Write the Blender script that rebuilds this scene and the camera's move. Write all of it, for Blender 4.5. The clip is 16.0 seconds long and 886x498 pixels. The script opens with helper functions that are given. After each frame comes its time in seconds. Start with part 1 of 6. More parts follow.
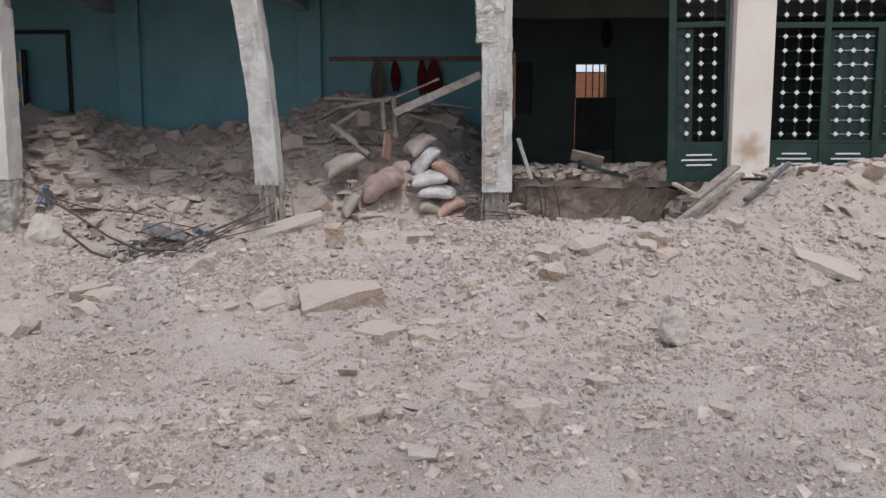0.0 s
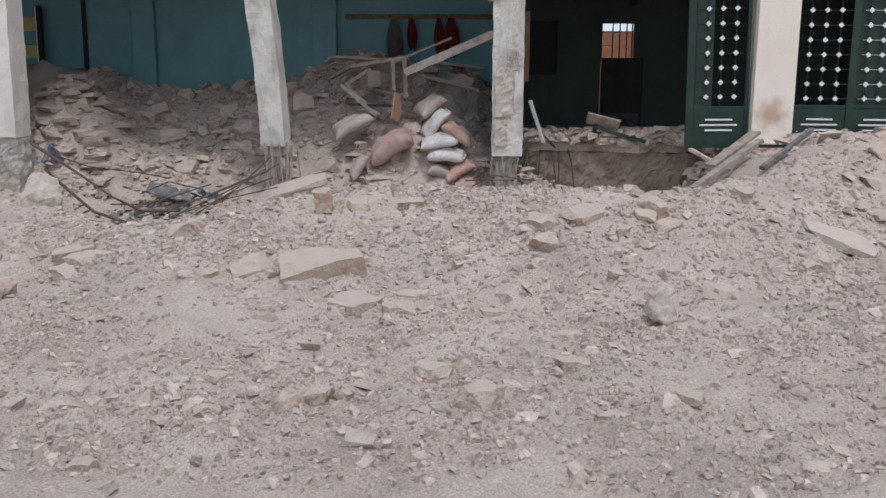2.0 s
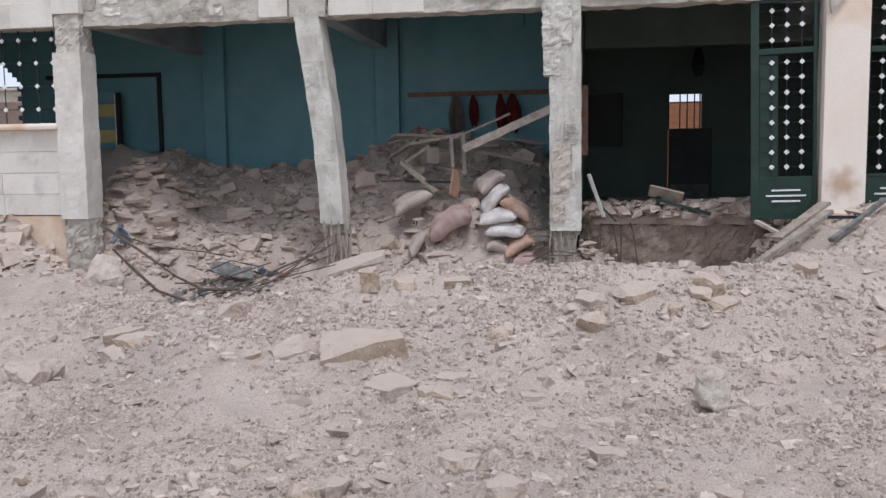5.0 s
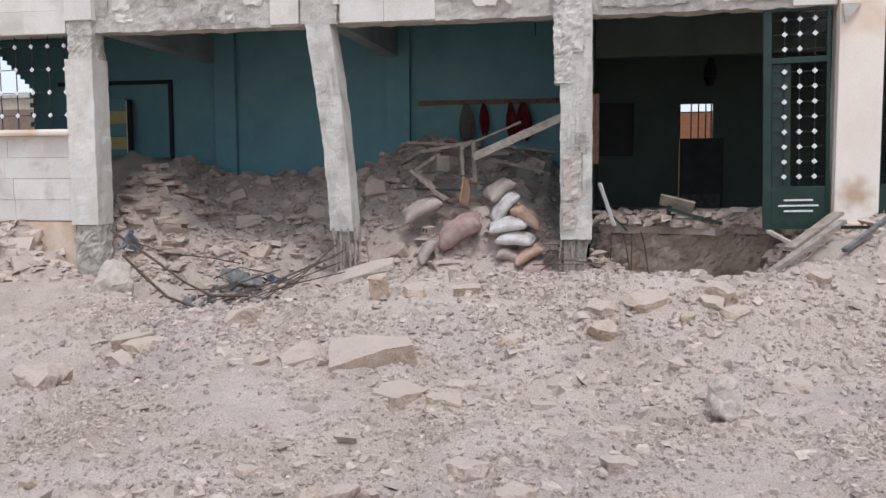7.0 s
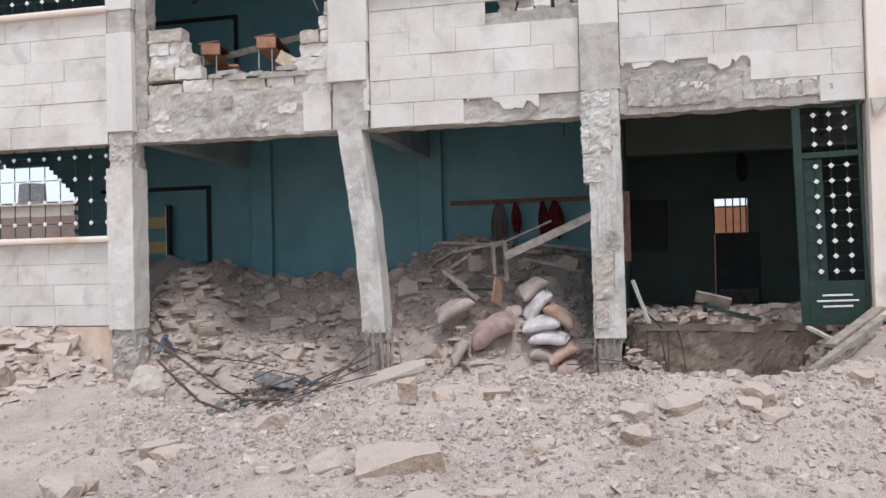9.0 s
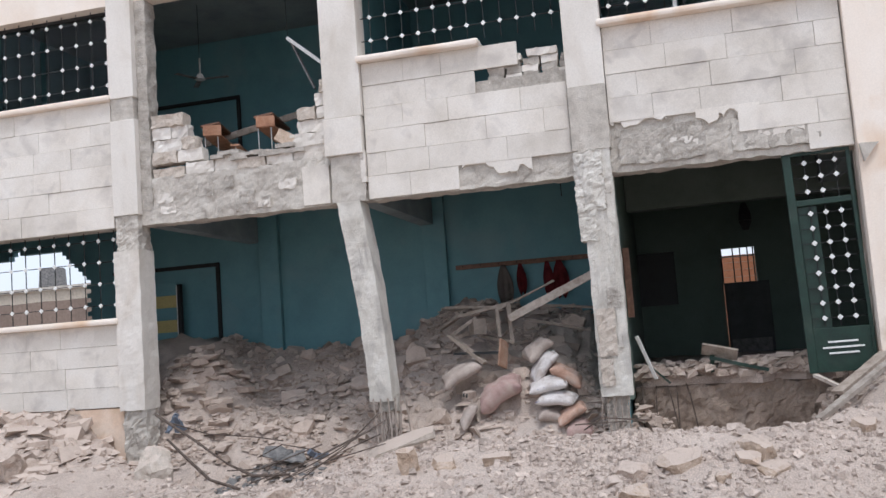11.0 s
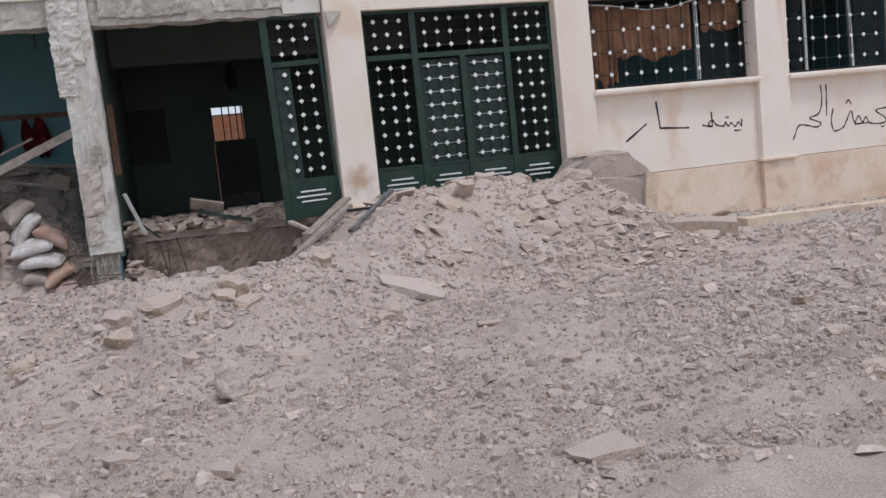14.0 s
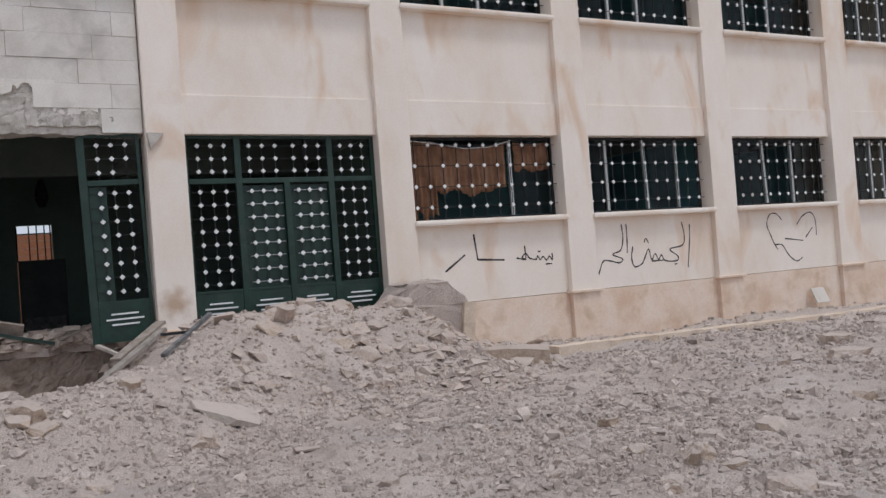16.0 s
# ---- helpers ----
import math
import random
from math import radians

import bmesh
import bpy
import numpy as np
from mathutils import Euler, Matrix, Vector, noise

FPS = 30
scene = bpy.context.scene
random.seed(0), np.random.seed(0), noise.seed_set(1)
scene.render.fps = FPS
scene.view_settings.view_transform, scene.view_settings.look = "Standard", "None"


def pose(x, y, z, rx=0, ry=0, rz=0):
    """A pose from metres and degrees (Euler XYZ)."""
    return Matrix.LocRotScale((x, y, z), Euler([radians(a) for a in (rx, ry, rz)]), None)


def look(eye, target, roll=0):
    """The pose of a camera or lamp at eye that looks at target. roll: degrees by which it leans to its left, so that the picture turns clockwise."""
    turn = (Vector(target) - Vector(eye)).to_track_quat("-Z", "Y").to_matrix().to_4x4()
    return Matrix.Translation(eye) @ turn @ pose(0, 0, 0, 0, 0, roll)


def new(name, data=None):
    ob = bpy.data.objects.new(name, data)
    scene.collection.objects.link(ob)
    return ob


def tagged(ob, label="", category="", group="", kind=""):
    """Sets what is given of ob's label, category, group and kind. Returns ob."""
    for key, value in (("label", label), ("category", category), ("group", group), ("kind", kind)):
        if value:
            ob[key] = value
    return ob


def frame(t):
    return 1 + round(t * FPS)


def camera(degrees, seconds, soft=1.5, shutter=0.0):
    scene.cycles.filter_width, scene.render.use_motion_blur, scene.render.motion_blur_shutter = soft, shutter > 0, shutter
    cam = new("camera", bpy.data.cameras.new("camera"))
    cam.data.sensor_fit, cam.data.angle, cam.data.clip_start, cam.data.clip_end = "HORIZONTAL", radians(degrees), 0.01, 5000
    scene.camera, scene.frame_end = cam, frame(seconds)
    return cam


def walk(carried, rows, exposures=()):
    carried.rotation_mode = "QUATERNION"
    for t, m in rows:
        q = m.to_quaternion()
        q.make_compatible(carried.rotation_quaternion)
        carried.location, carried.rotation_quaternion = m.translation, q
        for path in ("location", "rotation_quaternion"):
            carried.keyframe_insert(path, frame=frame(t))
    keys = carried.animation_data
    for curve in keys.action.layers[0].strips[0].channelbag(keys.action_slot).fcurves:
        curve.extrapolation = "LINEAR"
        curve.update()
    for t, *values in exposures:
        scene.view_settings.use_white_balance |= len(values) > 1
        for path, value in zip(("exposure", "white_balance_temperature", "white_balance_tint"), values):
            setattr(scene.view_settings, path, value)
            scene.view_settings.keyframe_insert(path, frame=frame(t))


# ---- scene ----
cam = camera(53.2, 16.0)
PATH = [
    (0, (-1.332, 0.038, 1.259), (-1.406, 2.018, 0.991), -0.0),
    (0.5, (-1.298, 0.101, 1.275), (-1.333, 2.077, 0.969), -1.6),
    (1, (-1.063, 0.211, 1.301), (-1.24, 2.179, 0.993), -1.2),
    (1.5, (-0.903, 0.248, 1.271), (-1.123, 2.208, 0.94), -1.2),
    (2, (-0.884, 0.366, 1.292), (-1.044, 2.327, 0.934), 0.5),
    (2.5, (-0.863, 0.508, 1.312), (-1.024, 2.483, 1.041), 1.8),
    (3, (-0.839, 0.56, 1.314), (-0.98, 2.535, 1.034), 0.6),
    (3.5, (-0.686, 0.555, 1.328), (-0.898, 2.526, 1.067), 0.9),
    (4, (-0.601, 0.551, 1.323), (-0.882, 2.512, 1.047), -0.5),
    (4.5, (-0.599, 0.563, 1.326), (-0.919, 2.523, 1.089), -0.8),
    (5, (-0.584, 0.565, 1.341), (-0.926, 2.525, 1.143), -0.7),
    (5.2, (-0.579, 0.552, 1.338), (-0.933, 2.512, 1.156), -1.0),
    (7.3, (-0.607, 0.608, 1.309), (-0.975, 2.566, 1.136), 0.0),
    (7.5, (-0.631, 0.607, 1.311), (-1.009, 2.563, 1.141), 0.7),
    (8, (-0.679, 0.591, 1.335), (-1.026, 2.55, 1.137), 0.8),
    (8.5, (-0.624, 0.614, 1.375), (-0.944, 2.587, 1.311), -0.6),
    (9, (-0.503, 0.664, 1.363), (-0.95, 2.613, 1.406), -1.3),
    (9.2, (-0.461, 0.661, 1.362), (-0.967, 2.594, 1.433), -0.3),
    (11.3, (-0.192, 0.602, 1.398), (-0.675, 2.533, 1.585), -4.5),
    (11.5, (-0.196, 0.58, 1.391), (-0.703, 2.508, 1.553), -4.1),
    (12, (-0.279, 0.437, 1.337), (-0.848, 2.354, 1.384), -3.5),
    (12.5, (-0.351, 0.281, 1.254), (-0.878, 2.204, 1.095), -3.2),
    (13, (-0.255, 0.239, 1.259), (-0.417, 2.211, 0.969), -3.5),
    (13.5, (-0.107, 0.166, 1.283), (0.171, 2.119, 0.952), -4.2),
    (14, (0.006, 0.073, 1.306), (0.565, 1.98, 1.082), -5.8),
    (14.1, (0.005, 0.06, 1.308), (0.642, 1.948, 1.13), -5.2),
    (14.5, (-0.06, 0.024, 1.315), (0.704, 1.87, 1.222), -4.7),
    (15, (-0.068, -0.029, 1.306), (0.992, 1.666, 1.261), -4.6),
    (15.5, (-0.037, -0.024, 1.275), (1.025, 1.67, 1.248), -4.5),
    (16, (0.0, -0.017, 1.241), (0.951, 1.743, 1.276), -4.3),
]
EXPOSE = [(t, e - 0.05, k - 60, 9.0) for t, e, k in ((0, 0.15, 6080), (3, 0.2, 6050), (5, 0.28, 6040), (7.5, 0.42, 6080), (8.2, 0.36, 6050), (8.6, 0.3, 6060), (9, 0.5, 6060), (11.5, 0.44, 6060), (12, 0.55, 6060), (12.5, 0.54, 6060), (13, 0.24, 6080), (14, 0.02, 6050), (15, -0.12, 6060), (16, -0.15, 6060))]
walk(cam, [(t, look(eye, target, roll)) for t, eye, target, roll in PATH], EXPOSE)

# ---- world and light ----
world = bpy.data.worlds.new("overcast_sky")
scene.world = world
world.use_nodes = True
wn, wl = world.node_tree.nodes, world.node_tree.links
sky = wn.new("ShaderNodeTexSky")
sky.sky_type, sky.sun_disc = "NISHITA", False
sky.sun_elevation, sky.sun_rotation = radians(67), radians(153)
sky.air_density, sky.dust_density, sky.ozone_density = 1.0, 4.0, 1.0
soften = wn.new("ShaderNodeMixRGB")
soften.inputs[0].default_value = 0.72
soften.inputs[2].default_value = (7.2, 7.4, 8.0, 1)
wl.new(sky.outputs[0], soften.inputs[1])
wl.new(soften.outputs[0], wn["Background"].inputs[0])
wn["Background"].inputs[1].default_value = 0.118
sun = new("sun", bpy.data.lights.new("sun", "SUN"))
sun.data.energy, sun.data.angle, sun.data.color = 1.25, radians(12), (1.0, 0.965, 0.93)
sun.matrix_world = look((5, 0, 26), (0, 10, 0))


# ---- materials ----
def material(name, rough=0.8, metal=0.0):
    m = bpy.data.materials.new(name)
    m.use_nodes = True
    b = m.node_tree.nodes["Principled BSDF"]
    b.inputs["Roughness"].default_value, b.inputs["Metallic"].default_value = rough, metal
    return m, m.node_tree.nodes, m.node_tree.links, b


def rgba(c):
    return (c[0], c[1], c[2], 1)


def surface(name, base, dark, light=None, scale=4.0, rough=0.85, metal=0.0, bump=0.3, fine=60.0, streak=False, random_by="", spread=0.25, stain=None, stain_size=0.7, stain_amount=0.5, grainy=0.19, dusted=0.0):
    """A weathered surface: broad patches between base and dark, fine grain, relief, and stains."""
    m, n, l, b = material(name, rough, metal)
    light = light or base
    co = n.new("ShaderNodeTexCoord")
    mp = n.new("ShaderNodeMapping")
    if streak:
        mp.inputs["Scale"].default_value = (1.0, 1.0, 0.5)
    geo = n.new("ShaderNodeNewGeometry")
    l.new(geo.outputs["Position"], mp.inputs[0])
    big = n.new("ShaderNodeTexNoise")
    big.inputs["Scale"].default_value, big.inputs["Detail"].default_value, big.inputs["Roughness"].default_value = scale, 6, 0.62
    l.new(mp.outputs[0], big.inputs["Vector"])
    r1 = n.new("ShaderNodeValToRGB")
    r1.color_ramp.elements[0].position, r1.color_ramp.elements[1].position = 0.3, 0.72
    r1.color_ramp.elements[0].color, r1.color_ramp.elements[1].color = rgba(dark), rgba(light)
    mid = r1.color_ramp.elements.new(0.5)
    mid.color = rgba(base)
    l.new(big.outputs[0], r1.inputs[0])
    small = n.new("ShaderNodeTexNoise")
    small.inputs["Scale"].default_value, small.inputs["Detail"].default_value, small.inputs["Roughness"].default_value = fine, 5, 0.7
    l.new(geo.outputs["Position"], small.inputs["Vector"])
    grain = n.new("ShaderNodeMapRange")
    grain.inputs[1].default_value, grain.inputs[2].default_value, grain.inputs[3].default_value, grain.inputs[4].default_value = 0.3, 0.7, 1 - grainy * 1.15, 1 + grainy * 0.85
    l.new(small.outputs[0], grain.inputs[0])
    mul = n.new("ShaderNodeMixRGB")
    mul.blend_type = "MULTIPLY"
    mul.inputs[0].default_value = 1.0
    l.new(r1.outputs[0], mul.inputs[1])
    l.new(grain.outputs[0], mul.inputs[2])
    out = mul.outputs[0]
    if stain:
        sn = n.new("ShaderNodeTexNoise")
        sn.inputs["Scale"].default_value, sn.inputs["Detail"].default_value, sn.inputs["Distortion"].default_value = 1 / stain_size, 5, 0.6
        l.new(mp.outputs[0], sn.inputs["Vector"])
        sr = n.new("ShaderNodeMapRange")
        sr.inputs[1].default_value, sr.inputs[2].default_value, sr.inputs[3].default_value, sr.inputs[4].default_value = 0.54, 0.72, 0, stain_amount
        l.new(sn.outputs[0], sr.inputs[0])
        sm = n.new("ShaderNodeMixRGB")
        sm.inputs[2].default_value = rgba(stain)
        l.new(sr.outputs[0], sm.inputs[0])
        l.new(out, sm.inputs[1])
        out = sm.outputs[0]
    if random_by:
        src = n.new("ShaderNodeObjectInfo").outputs["Random"] if random_by == "object" else geo.outputs["Random Per Island"]
        rr = n.new("ShaderNodeMapRange")
        rr.inputs[3].default_value, rr.inputs[4].default_value = 1 - spread, 1 + spread
        l.new(src, rr.inputs[0])
        rm = n.new("ShaderNodeMixRGB")
        rm.blend_type = "MULTIPLY"
        rm.inputs[0].default_value = 1.0
        l.new(out, rm.inputs[1])
        l.new(rr.outputs[0], rm.inputs[2])
        out = rm.outputs[0]
    if dusted:
        up = n.new("ShaderNodeSeparateXYZ")
        l.new(geo.outputs["Normal"], up.inputs[0])
        soft_edge = n.new("ShaderNodeMath")
        soft_edge.operation = "MULTIPLY_ADD"
        soft_edge.inputs[1].default_value = 0.7
        l.new(big.outputs[0], soft_edge.inputs[0])
        l.new(up.outputs["Z"], soft_edge.inputs[2])
        cover = n.new("ShaderNodeMapRange")
        cover.inputs[1].default_value, cover.inputs[2].default_value, cover.inputs[3].default_value, cover.inputs[4].default_value = 0.75, 1.2, 0.0, dusted
        l.new(soft_edge.outputs[0], cover.inputs[0])
        powder = n.new("ShaderNodeMixRGB")
        powder.inputs[2].default_value = (0.555, 0.46, 0.395, 1)
        l.new(cover.outputs[0], powder.inputs[0])
        l.new(out, powder.inputs[1])
        out = powder.outputs[0]
    l.new(out, b.inputs["Base Color"])
    if bump:
        add = n.new("ShaderNodeMath")
        add.operation = "MULTIPLY_ADD"
        add.inputs[1].default_value = 2.0
        l.new(big.outputs[0], add.inputs[0])
        l.new(small.outputs[0], add.inputs[2])
        bp = n.new("ShaderNodeBump")
        bp.inputs["Strength"].default_value, bp.inputs["Distance"].default_value = bump, 0.02
        l.new(add.outputs[0], bp.inputs["Height"])
        l.new(bp.outputs[0], b.inputs["Normal"])
    return m


DUST = surface("dust_earth", (0.55, 0.455, 0.39), (0.435, 0.353, 0.3), (0.635, 0.54, 0.472), scale=1.3, fine=75, bump=1.0, rough=0.95, stain=(0.43, 0.385, 0.36), stain_size=2.6, stain_amount=0.6, grainy=0.38)
STONE = surface("dusty_stone", (0.475, 0.382, 0.318), (0.37, 0.292, 0.24), (0.56, 0.464, 0.395), scale=3, fine=70, bump=0.5, rough=0.95, random_by="island", spread=0.14, dusted=0.85)
PEBBLE = surface("street_pebble", (0.485, 0.402, 0.345), (0.37, 0.302, 0.257), (0.585, 0.496, 0.433), scale=9, fine=90, bump=0.5, rough=0.95, random_by="island", spread=0.24)
ROCK = surface("pale_rock", (0.55, 0.438, 0.362), (0.43, 0.335, 0.27), (0.64, 0.53, 0.45), scale=9, fine=60, bump=0.9, rough=0.95, random_by="object", spread=0.16, dusted=0.85)
PALEROCK = surface("limestone", (0.56, 0.49, 0.42), (0.45, 0.38, 0.31), (0.64, 0.57, 0.50), scale=9, fine=60, bump=0.7, rough=0.95, dusted=0.85)
OCHRE = surface("ochre_rock", (0.53, 0.41, 0.315), (0.42, 0.31, 0.225), (0.61, 0.495, 0.4), scale=10, fine=60, bump=0.9, rough=0.95, random_by="object", spread=0.14, dusted=0.85)
PLASTER = surface("cream_plaster", (0.82, 0.725, 0.63), (0.765, 0.64, 0.525), (0.86, 0.785, 0.705), scale=0.9, fine=45, bump=0.05, rough=0.8, streak=True, stain=(0.66, 0.45, 0.29), stain_size=0.9, stain_amount=0.8, grainy=0.05)
WHITECOAT = surface("white_render", (0.7, 0.655, 0.595), (0.6, 0.55, 0.485), (0.76, 0.72, 0.665), scale=1.4, fine=45, bump=0.12, rough=0.85, streak=True, stain=(0.50, 0.42, 0.34), stain_size=0.6, stain_amount=0.55, grainy=0.08)
COLUMN = surface("whitewashed_concrete", (0.63, 0.595, 0.535), (0.50, 0.465, 0.41), (0.70, 0.67, 0.615), scale=3, fine=55, bump=0.6, rough=0.9, streak=True, stain=(0.30, 0.275, 0.255), stain_size=0.28, stain_amount=0.6, grainy=0.13)
KERBTAN = surface("tan_kerb", (0.66, 0.53, 0.41), (0.54, 0.42, 0.315), (0.74, 0.62, 0.50), scale=3, fine=50, bump=0.3, rough=0.9)


def rust_spot(m, centre, radius, colour):
    """One brown damp stain with a ragged edge at a place on the wall."""
    n, l = m.node_tree.nodes, m.node_tree.links
    b = next(q for q in n if q.type == "BSDF_PRINCIPLED")
    old = b.inputs["Base Color"].links[0].from_socket
    geo = n.new("ShaderNodeNewGeometry")
    far = n.new("ShaderNodeVectorMath")
    far.operation = "DISTANCE"
    far.inputs[1].default_value = centre
    l.new(geo.outputs["Position"], far.inputs[0])
    ns = n.new("ShaderNodeTexNoise")
    ns.inputs["Scale"].default_value = 7
    l.new(geo.outputs["Position"], ns.inputs["Vector"])
    ad = n.new("ShaderNodeMath")
    ad.operation = "MULTIPLY_ADD"
    ad.inputs[1].default_value = radius * 1.2
    l.new(ns.outputs[0], ad.inputs[0])
    l.new(far.outputs["Value"], ad.inputs[2])
    mr = n.new("ShaderNodeMapRange")
    mr.inputs[1].default_value, mr.inputs[2].default_value, mr.inputs[3].default_value, mr.inputs[4].default_value = radius * 0.8, radius * 1.75, 0.75, 0.0
    l.new(ad.outputs[0], mr.inputs[0])
    mx = n.new("ShaderNodeMixRGB")
    mx.inputs[2].default_value = rgba(colour)
    l.new(mr.outputs[0], mx.inputs[0])
    l.new(old, mx.inputs[1])
    l.new(mx.outputs[0], b.inputs["Base Color"])


rust_spot(PLASTER, (2.68, 13.25, 0.98), 0.24, (0.42, 0.25, 0.14))
rust_spot(PLASTER, (6.35, 13.25, 0.85), 0.2, (0.55, 0.38, 0.24))
PLINTH = surface("stained_plinth", (0.76, 0.60, 0.475), (0.66, 0.475, 0.345), (0.80, 0.685, 0.58), scale=1.7, fine=40, bump=0.15, rough=0.9, stain=(0.50, 0.34, 0.21), stain_size=0.5, stain_amount=0.6, grainy=0.1)
CLAD = surface("stone_cladding", (0.695, 0.645, 0.58), (0.6, 0.55, 0.485), (0.755, 0.715, 0.66), scale=1.6, fine=50, bump=0.12, rough=0.82, random_by="object", spread=0.06, stain=(0.43, 0.39, 0.36), stain_size=0.4, stain_amount=0.6, grainy=0.1)
MORTAR = surface("old_mortar", (0.47, 0.43, 0.38), (0.34, 0.305, 0.265), (0.58, 0.535, 0.48), scale=6, fine=45, bump=1.0, rough=0.95)
# footing under the hall floor: dark brown all over, with darker random blotches
BROWNFOOTING = surface("dark_brown_foundation", (0.3, 0.235, 0.187), (0.21, 0.16, 0.125), (0.38, 0.305, 0.25), scale=3, fine=45, bump=0.35, rough=0.95, stain=(0.17, 0.14, 0.12), stain_size=0.3, stain_amount=0.5)
CONCRETE = surface("raw_concrete", (0.56, 0.515, 0.455), (0.40, 0.36, 0.315), (0.65, 0.61, 0.55), scale=4, fine=55, bump=0.8, rough=0.9, stain=(0.35, 0.315, 0.28), stain_size=0.2, stain_amount=0.45, grainy=0.15)
TEAL = surface("teal_paint", (0.124, 0.278, 0.31), (0.105, 0.238, 0.268), (0.142, 0.306, 0.338), scale=1.5, fine=20, bump=0.06, rough=0.6, stain=(0.20, 0.30, 0.32), stain_size=1.0, stain_amount=0.4, grainy=0.05)
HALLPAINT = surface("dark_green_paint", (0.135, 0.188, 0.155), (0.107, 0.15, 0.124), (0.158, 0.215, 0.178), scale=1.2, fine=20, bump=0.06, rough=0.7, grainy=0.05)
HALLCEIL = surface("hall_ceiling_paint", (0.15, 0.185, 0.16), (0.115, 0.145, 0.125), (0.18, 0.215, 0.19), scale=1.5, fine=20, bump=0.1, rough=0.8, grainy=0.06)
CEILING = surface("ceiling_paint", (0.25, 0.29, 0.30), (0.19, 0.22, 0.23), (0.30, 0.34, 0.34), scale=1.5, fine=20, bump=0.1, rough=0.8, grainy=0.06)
GREEN = surface("green_enamel", (0.007, 0.031, 0.02), (0.005, 0.022, 0.015), (0.011, 0.042, 0.028), scale=5, fine=40, bump=0.06, rough=0.45, stain=(0.09, 0.10, 0.08), stain_size=0.5, stain_amount=0.25)
PALEPAINT = surface("pale_paint", (0.80, 0.80, 0.78), (0.68, 0.67, 0.63), scale=12, fine=80, bump=0.05, rough=0.5)
IRON = surface("dark_iron", (0.016, 0.017, 0.018), (0.01, 0.01, 0.011), (0.03, 0.027, 0.025), scale=20, fine=80, bump=0.1, rough=0.8)
LEAFPAINT = surface("dark_door_paint", (0.045, 0.052, 0.052), (0.03, 0.035, 0.035), (0.06, 0.068, 0.068), scale=3, fine=40, bump=0.05, rough=0.6)
REBAR = surface("rusty_rebar", (0.125, 0.095, 0.078), (0.07, 0.052, 0.043), (0.21, 0.17, 0.14), scale=30, fine=120, bump=0.5, rough=0.9, metal=0.2)
DUSTYBAR = surface("dusty_rebar", (0.36, 0.30, 0.255), (0.22, 0.17, 0.14), (0.45, 0.39, 0.335), scale=20, fine=120, bump=0.4, rough=0.9)
WOOD = surface("dusty_wood", (0.29, 0.24, 0.198), (0.19, 0.152, 0.122), (0.38, 0.325, 0.275), scale=9, fine=70, bump=0.3, rough=0.85, random_by="object", spread=0.25)
PALEWOOD = surface("pale_wood", (0.37, 0.32, 0.275), (0.25, 0.205, 0.17), (0.47, 0.42, 0.37), scale=9, fine=70, bump=0.3, rough=0.85, random_by="object", spread=0.25)
DARKWOOD = surface("brown_wood", (0.17, 0.085, 0.05), (0.11, 0.05, 0.03), (0.24, 0.13, 0.08), scale=12, fine=60, bump=0.2, rough=0.6)
DESKWOOD = surface("orange_desk_wood", (0.37, 0.18, 0.10), (0.27, 0.12, 0.065), (0.44, 0.24, 0.15), scale=8, fine=50, bump=0.1, rough=0.6)
DUSTYPANEL = surface("dusty_desk_panel", (0.31, 0.185, 0.125), (0.23, 0.125, 0.08), (0.40, 0.29, 0.22), scale=6, fine=50, bump=0.15, rough=0.8)
SACKWHITE = surface("woven_white_sack", (0.64, 0.60, 0.58), (0.50, 0.45, 0.42), (0.74, 0.70, 0.69), scale=7, fine=110, bump=0.4, rough=0.85, stain=(0.42, 0.345, 0.295), stain_size=0.16, stain_amount=0.75)
SACKPINK = surface("dusty_pink_sack", (0.41, 0.28, 0.25), (0.30, 0.19, 0.18), (0.47, 0.36, 0.325), scale=6, fine=110, bump=0.35, rough=0.85, stain=(0.44, 0.36, 0.305), stain_size=0.25, stain_amount=0.8)
SACKTAN = surface("dusty_tan_sack", (0.43, 0.36, 0.315), (0.34, 0.275, 0.24), (0.52, 0.45, 0.40), scale=5, fine=110, bump=0.35, rough=0.9)
SACKORANGE = surface("orange_sack", (0.52, 0.34, 0.26), (0.42, 0.25, 0.18), (0.58, 0.46, 0.40), scale=7, fine=110, bump=0.35, rough=0.85, stain=(0.45, 0.37, 0.31), stain_size=0.15, stain_amount=0.8)
BLUESTRIPE = surface("blue_stripe", (0.14, 0.14, 0.30), (0.10, 0.10, 0.22), scale=20, fine=80, bump=0.1)
REDSTRIPE = surface("red_stripe", (0.42, 0.07, 0.09), (0.30, 0.05, 0.06), scale=20, fine=80, bump=0.1)
REDCLOTH = surface("dark_red_cloth", (0.18, 0.018, 0.024), (0.115, 0.01, 0.014), (0.235, 0.03, 0.038), scale=8, fine=90, bump=0.2, rough=0.9)
GREYCLOTH = surface("grey_cloth", (0.22, 0.19, 0.17), (0.15, 0.13, 0.12), scale=8, fine=90, bump=0.2, rough=0.9)
CURTAIN = surface("brown_curtain", (0.40, 0.21, 0.12), (0.26, 0.13, 0.075), (0.5, 0.29, 0.18), scale=3, fine=90, bump=0.2, rough=0.9)
ALU = surface("dull_aluminium", (0.55, 0.55, 0.53), (0.42, 0.42, 0.40), scale=14, fine=90, bump=0.05, rough=0.45, metal=0.5)
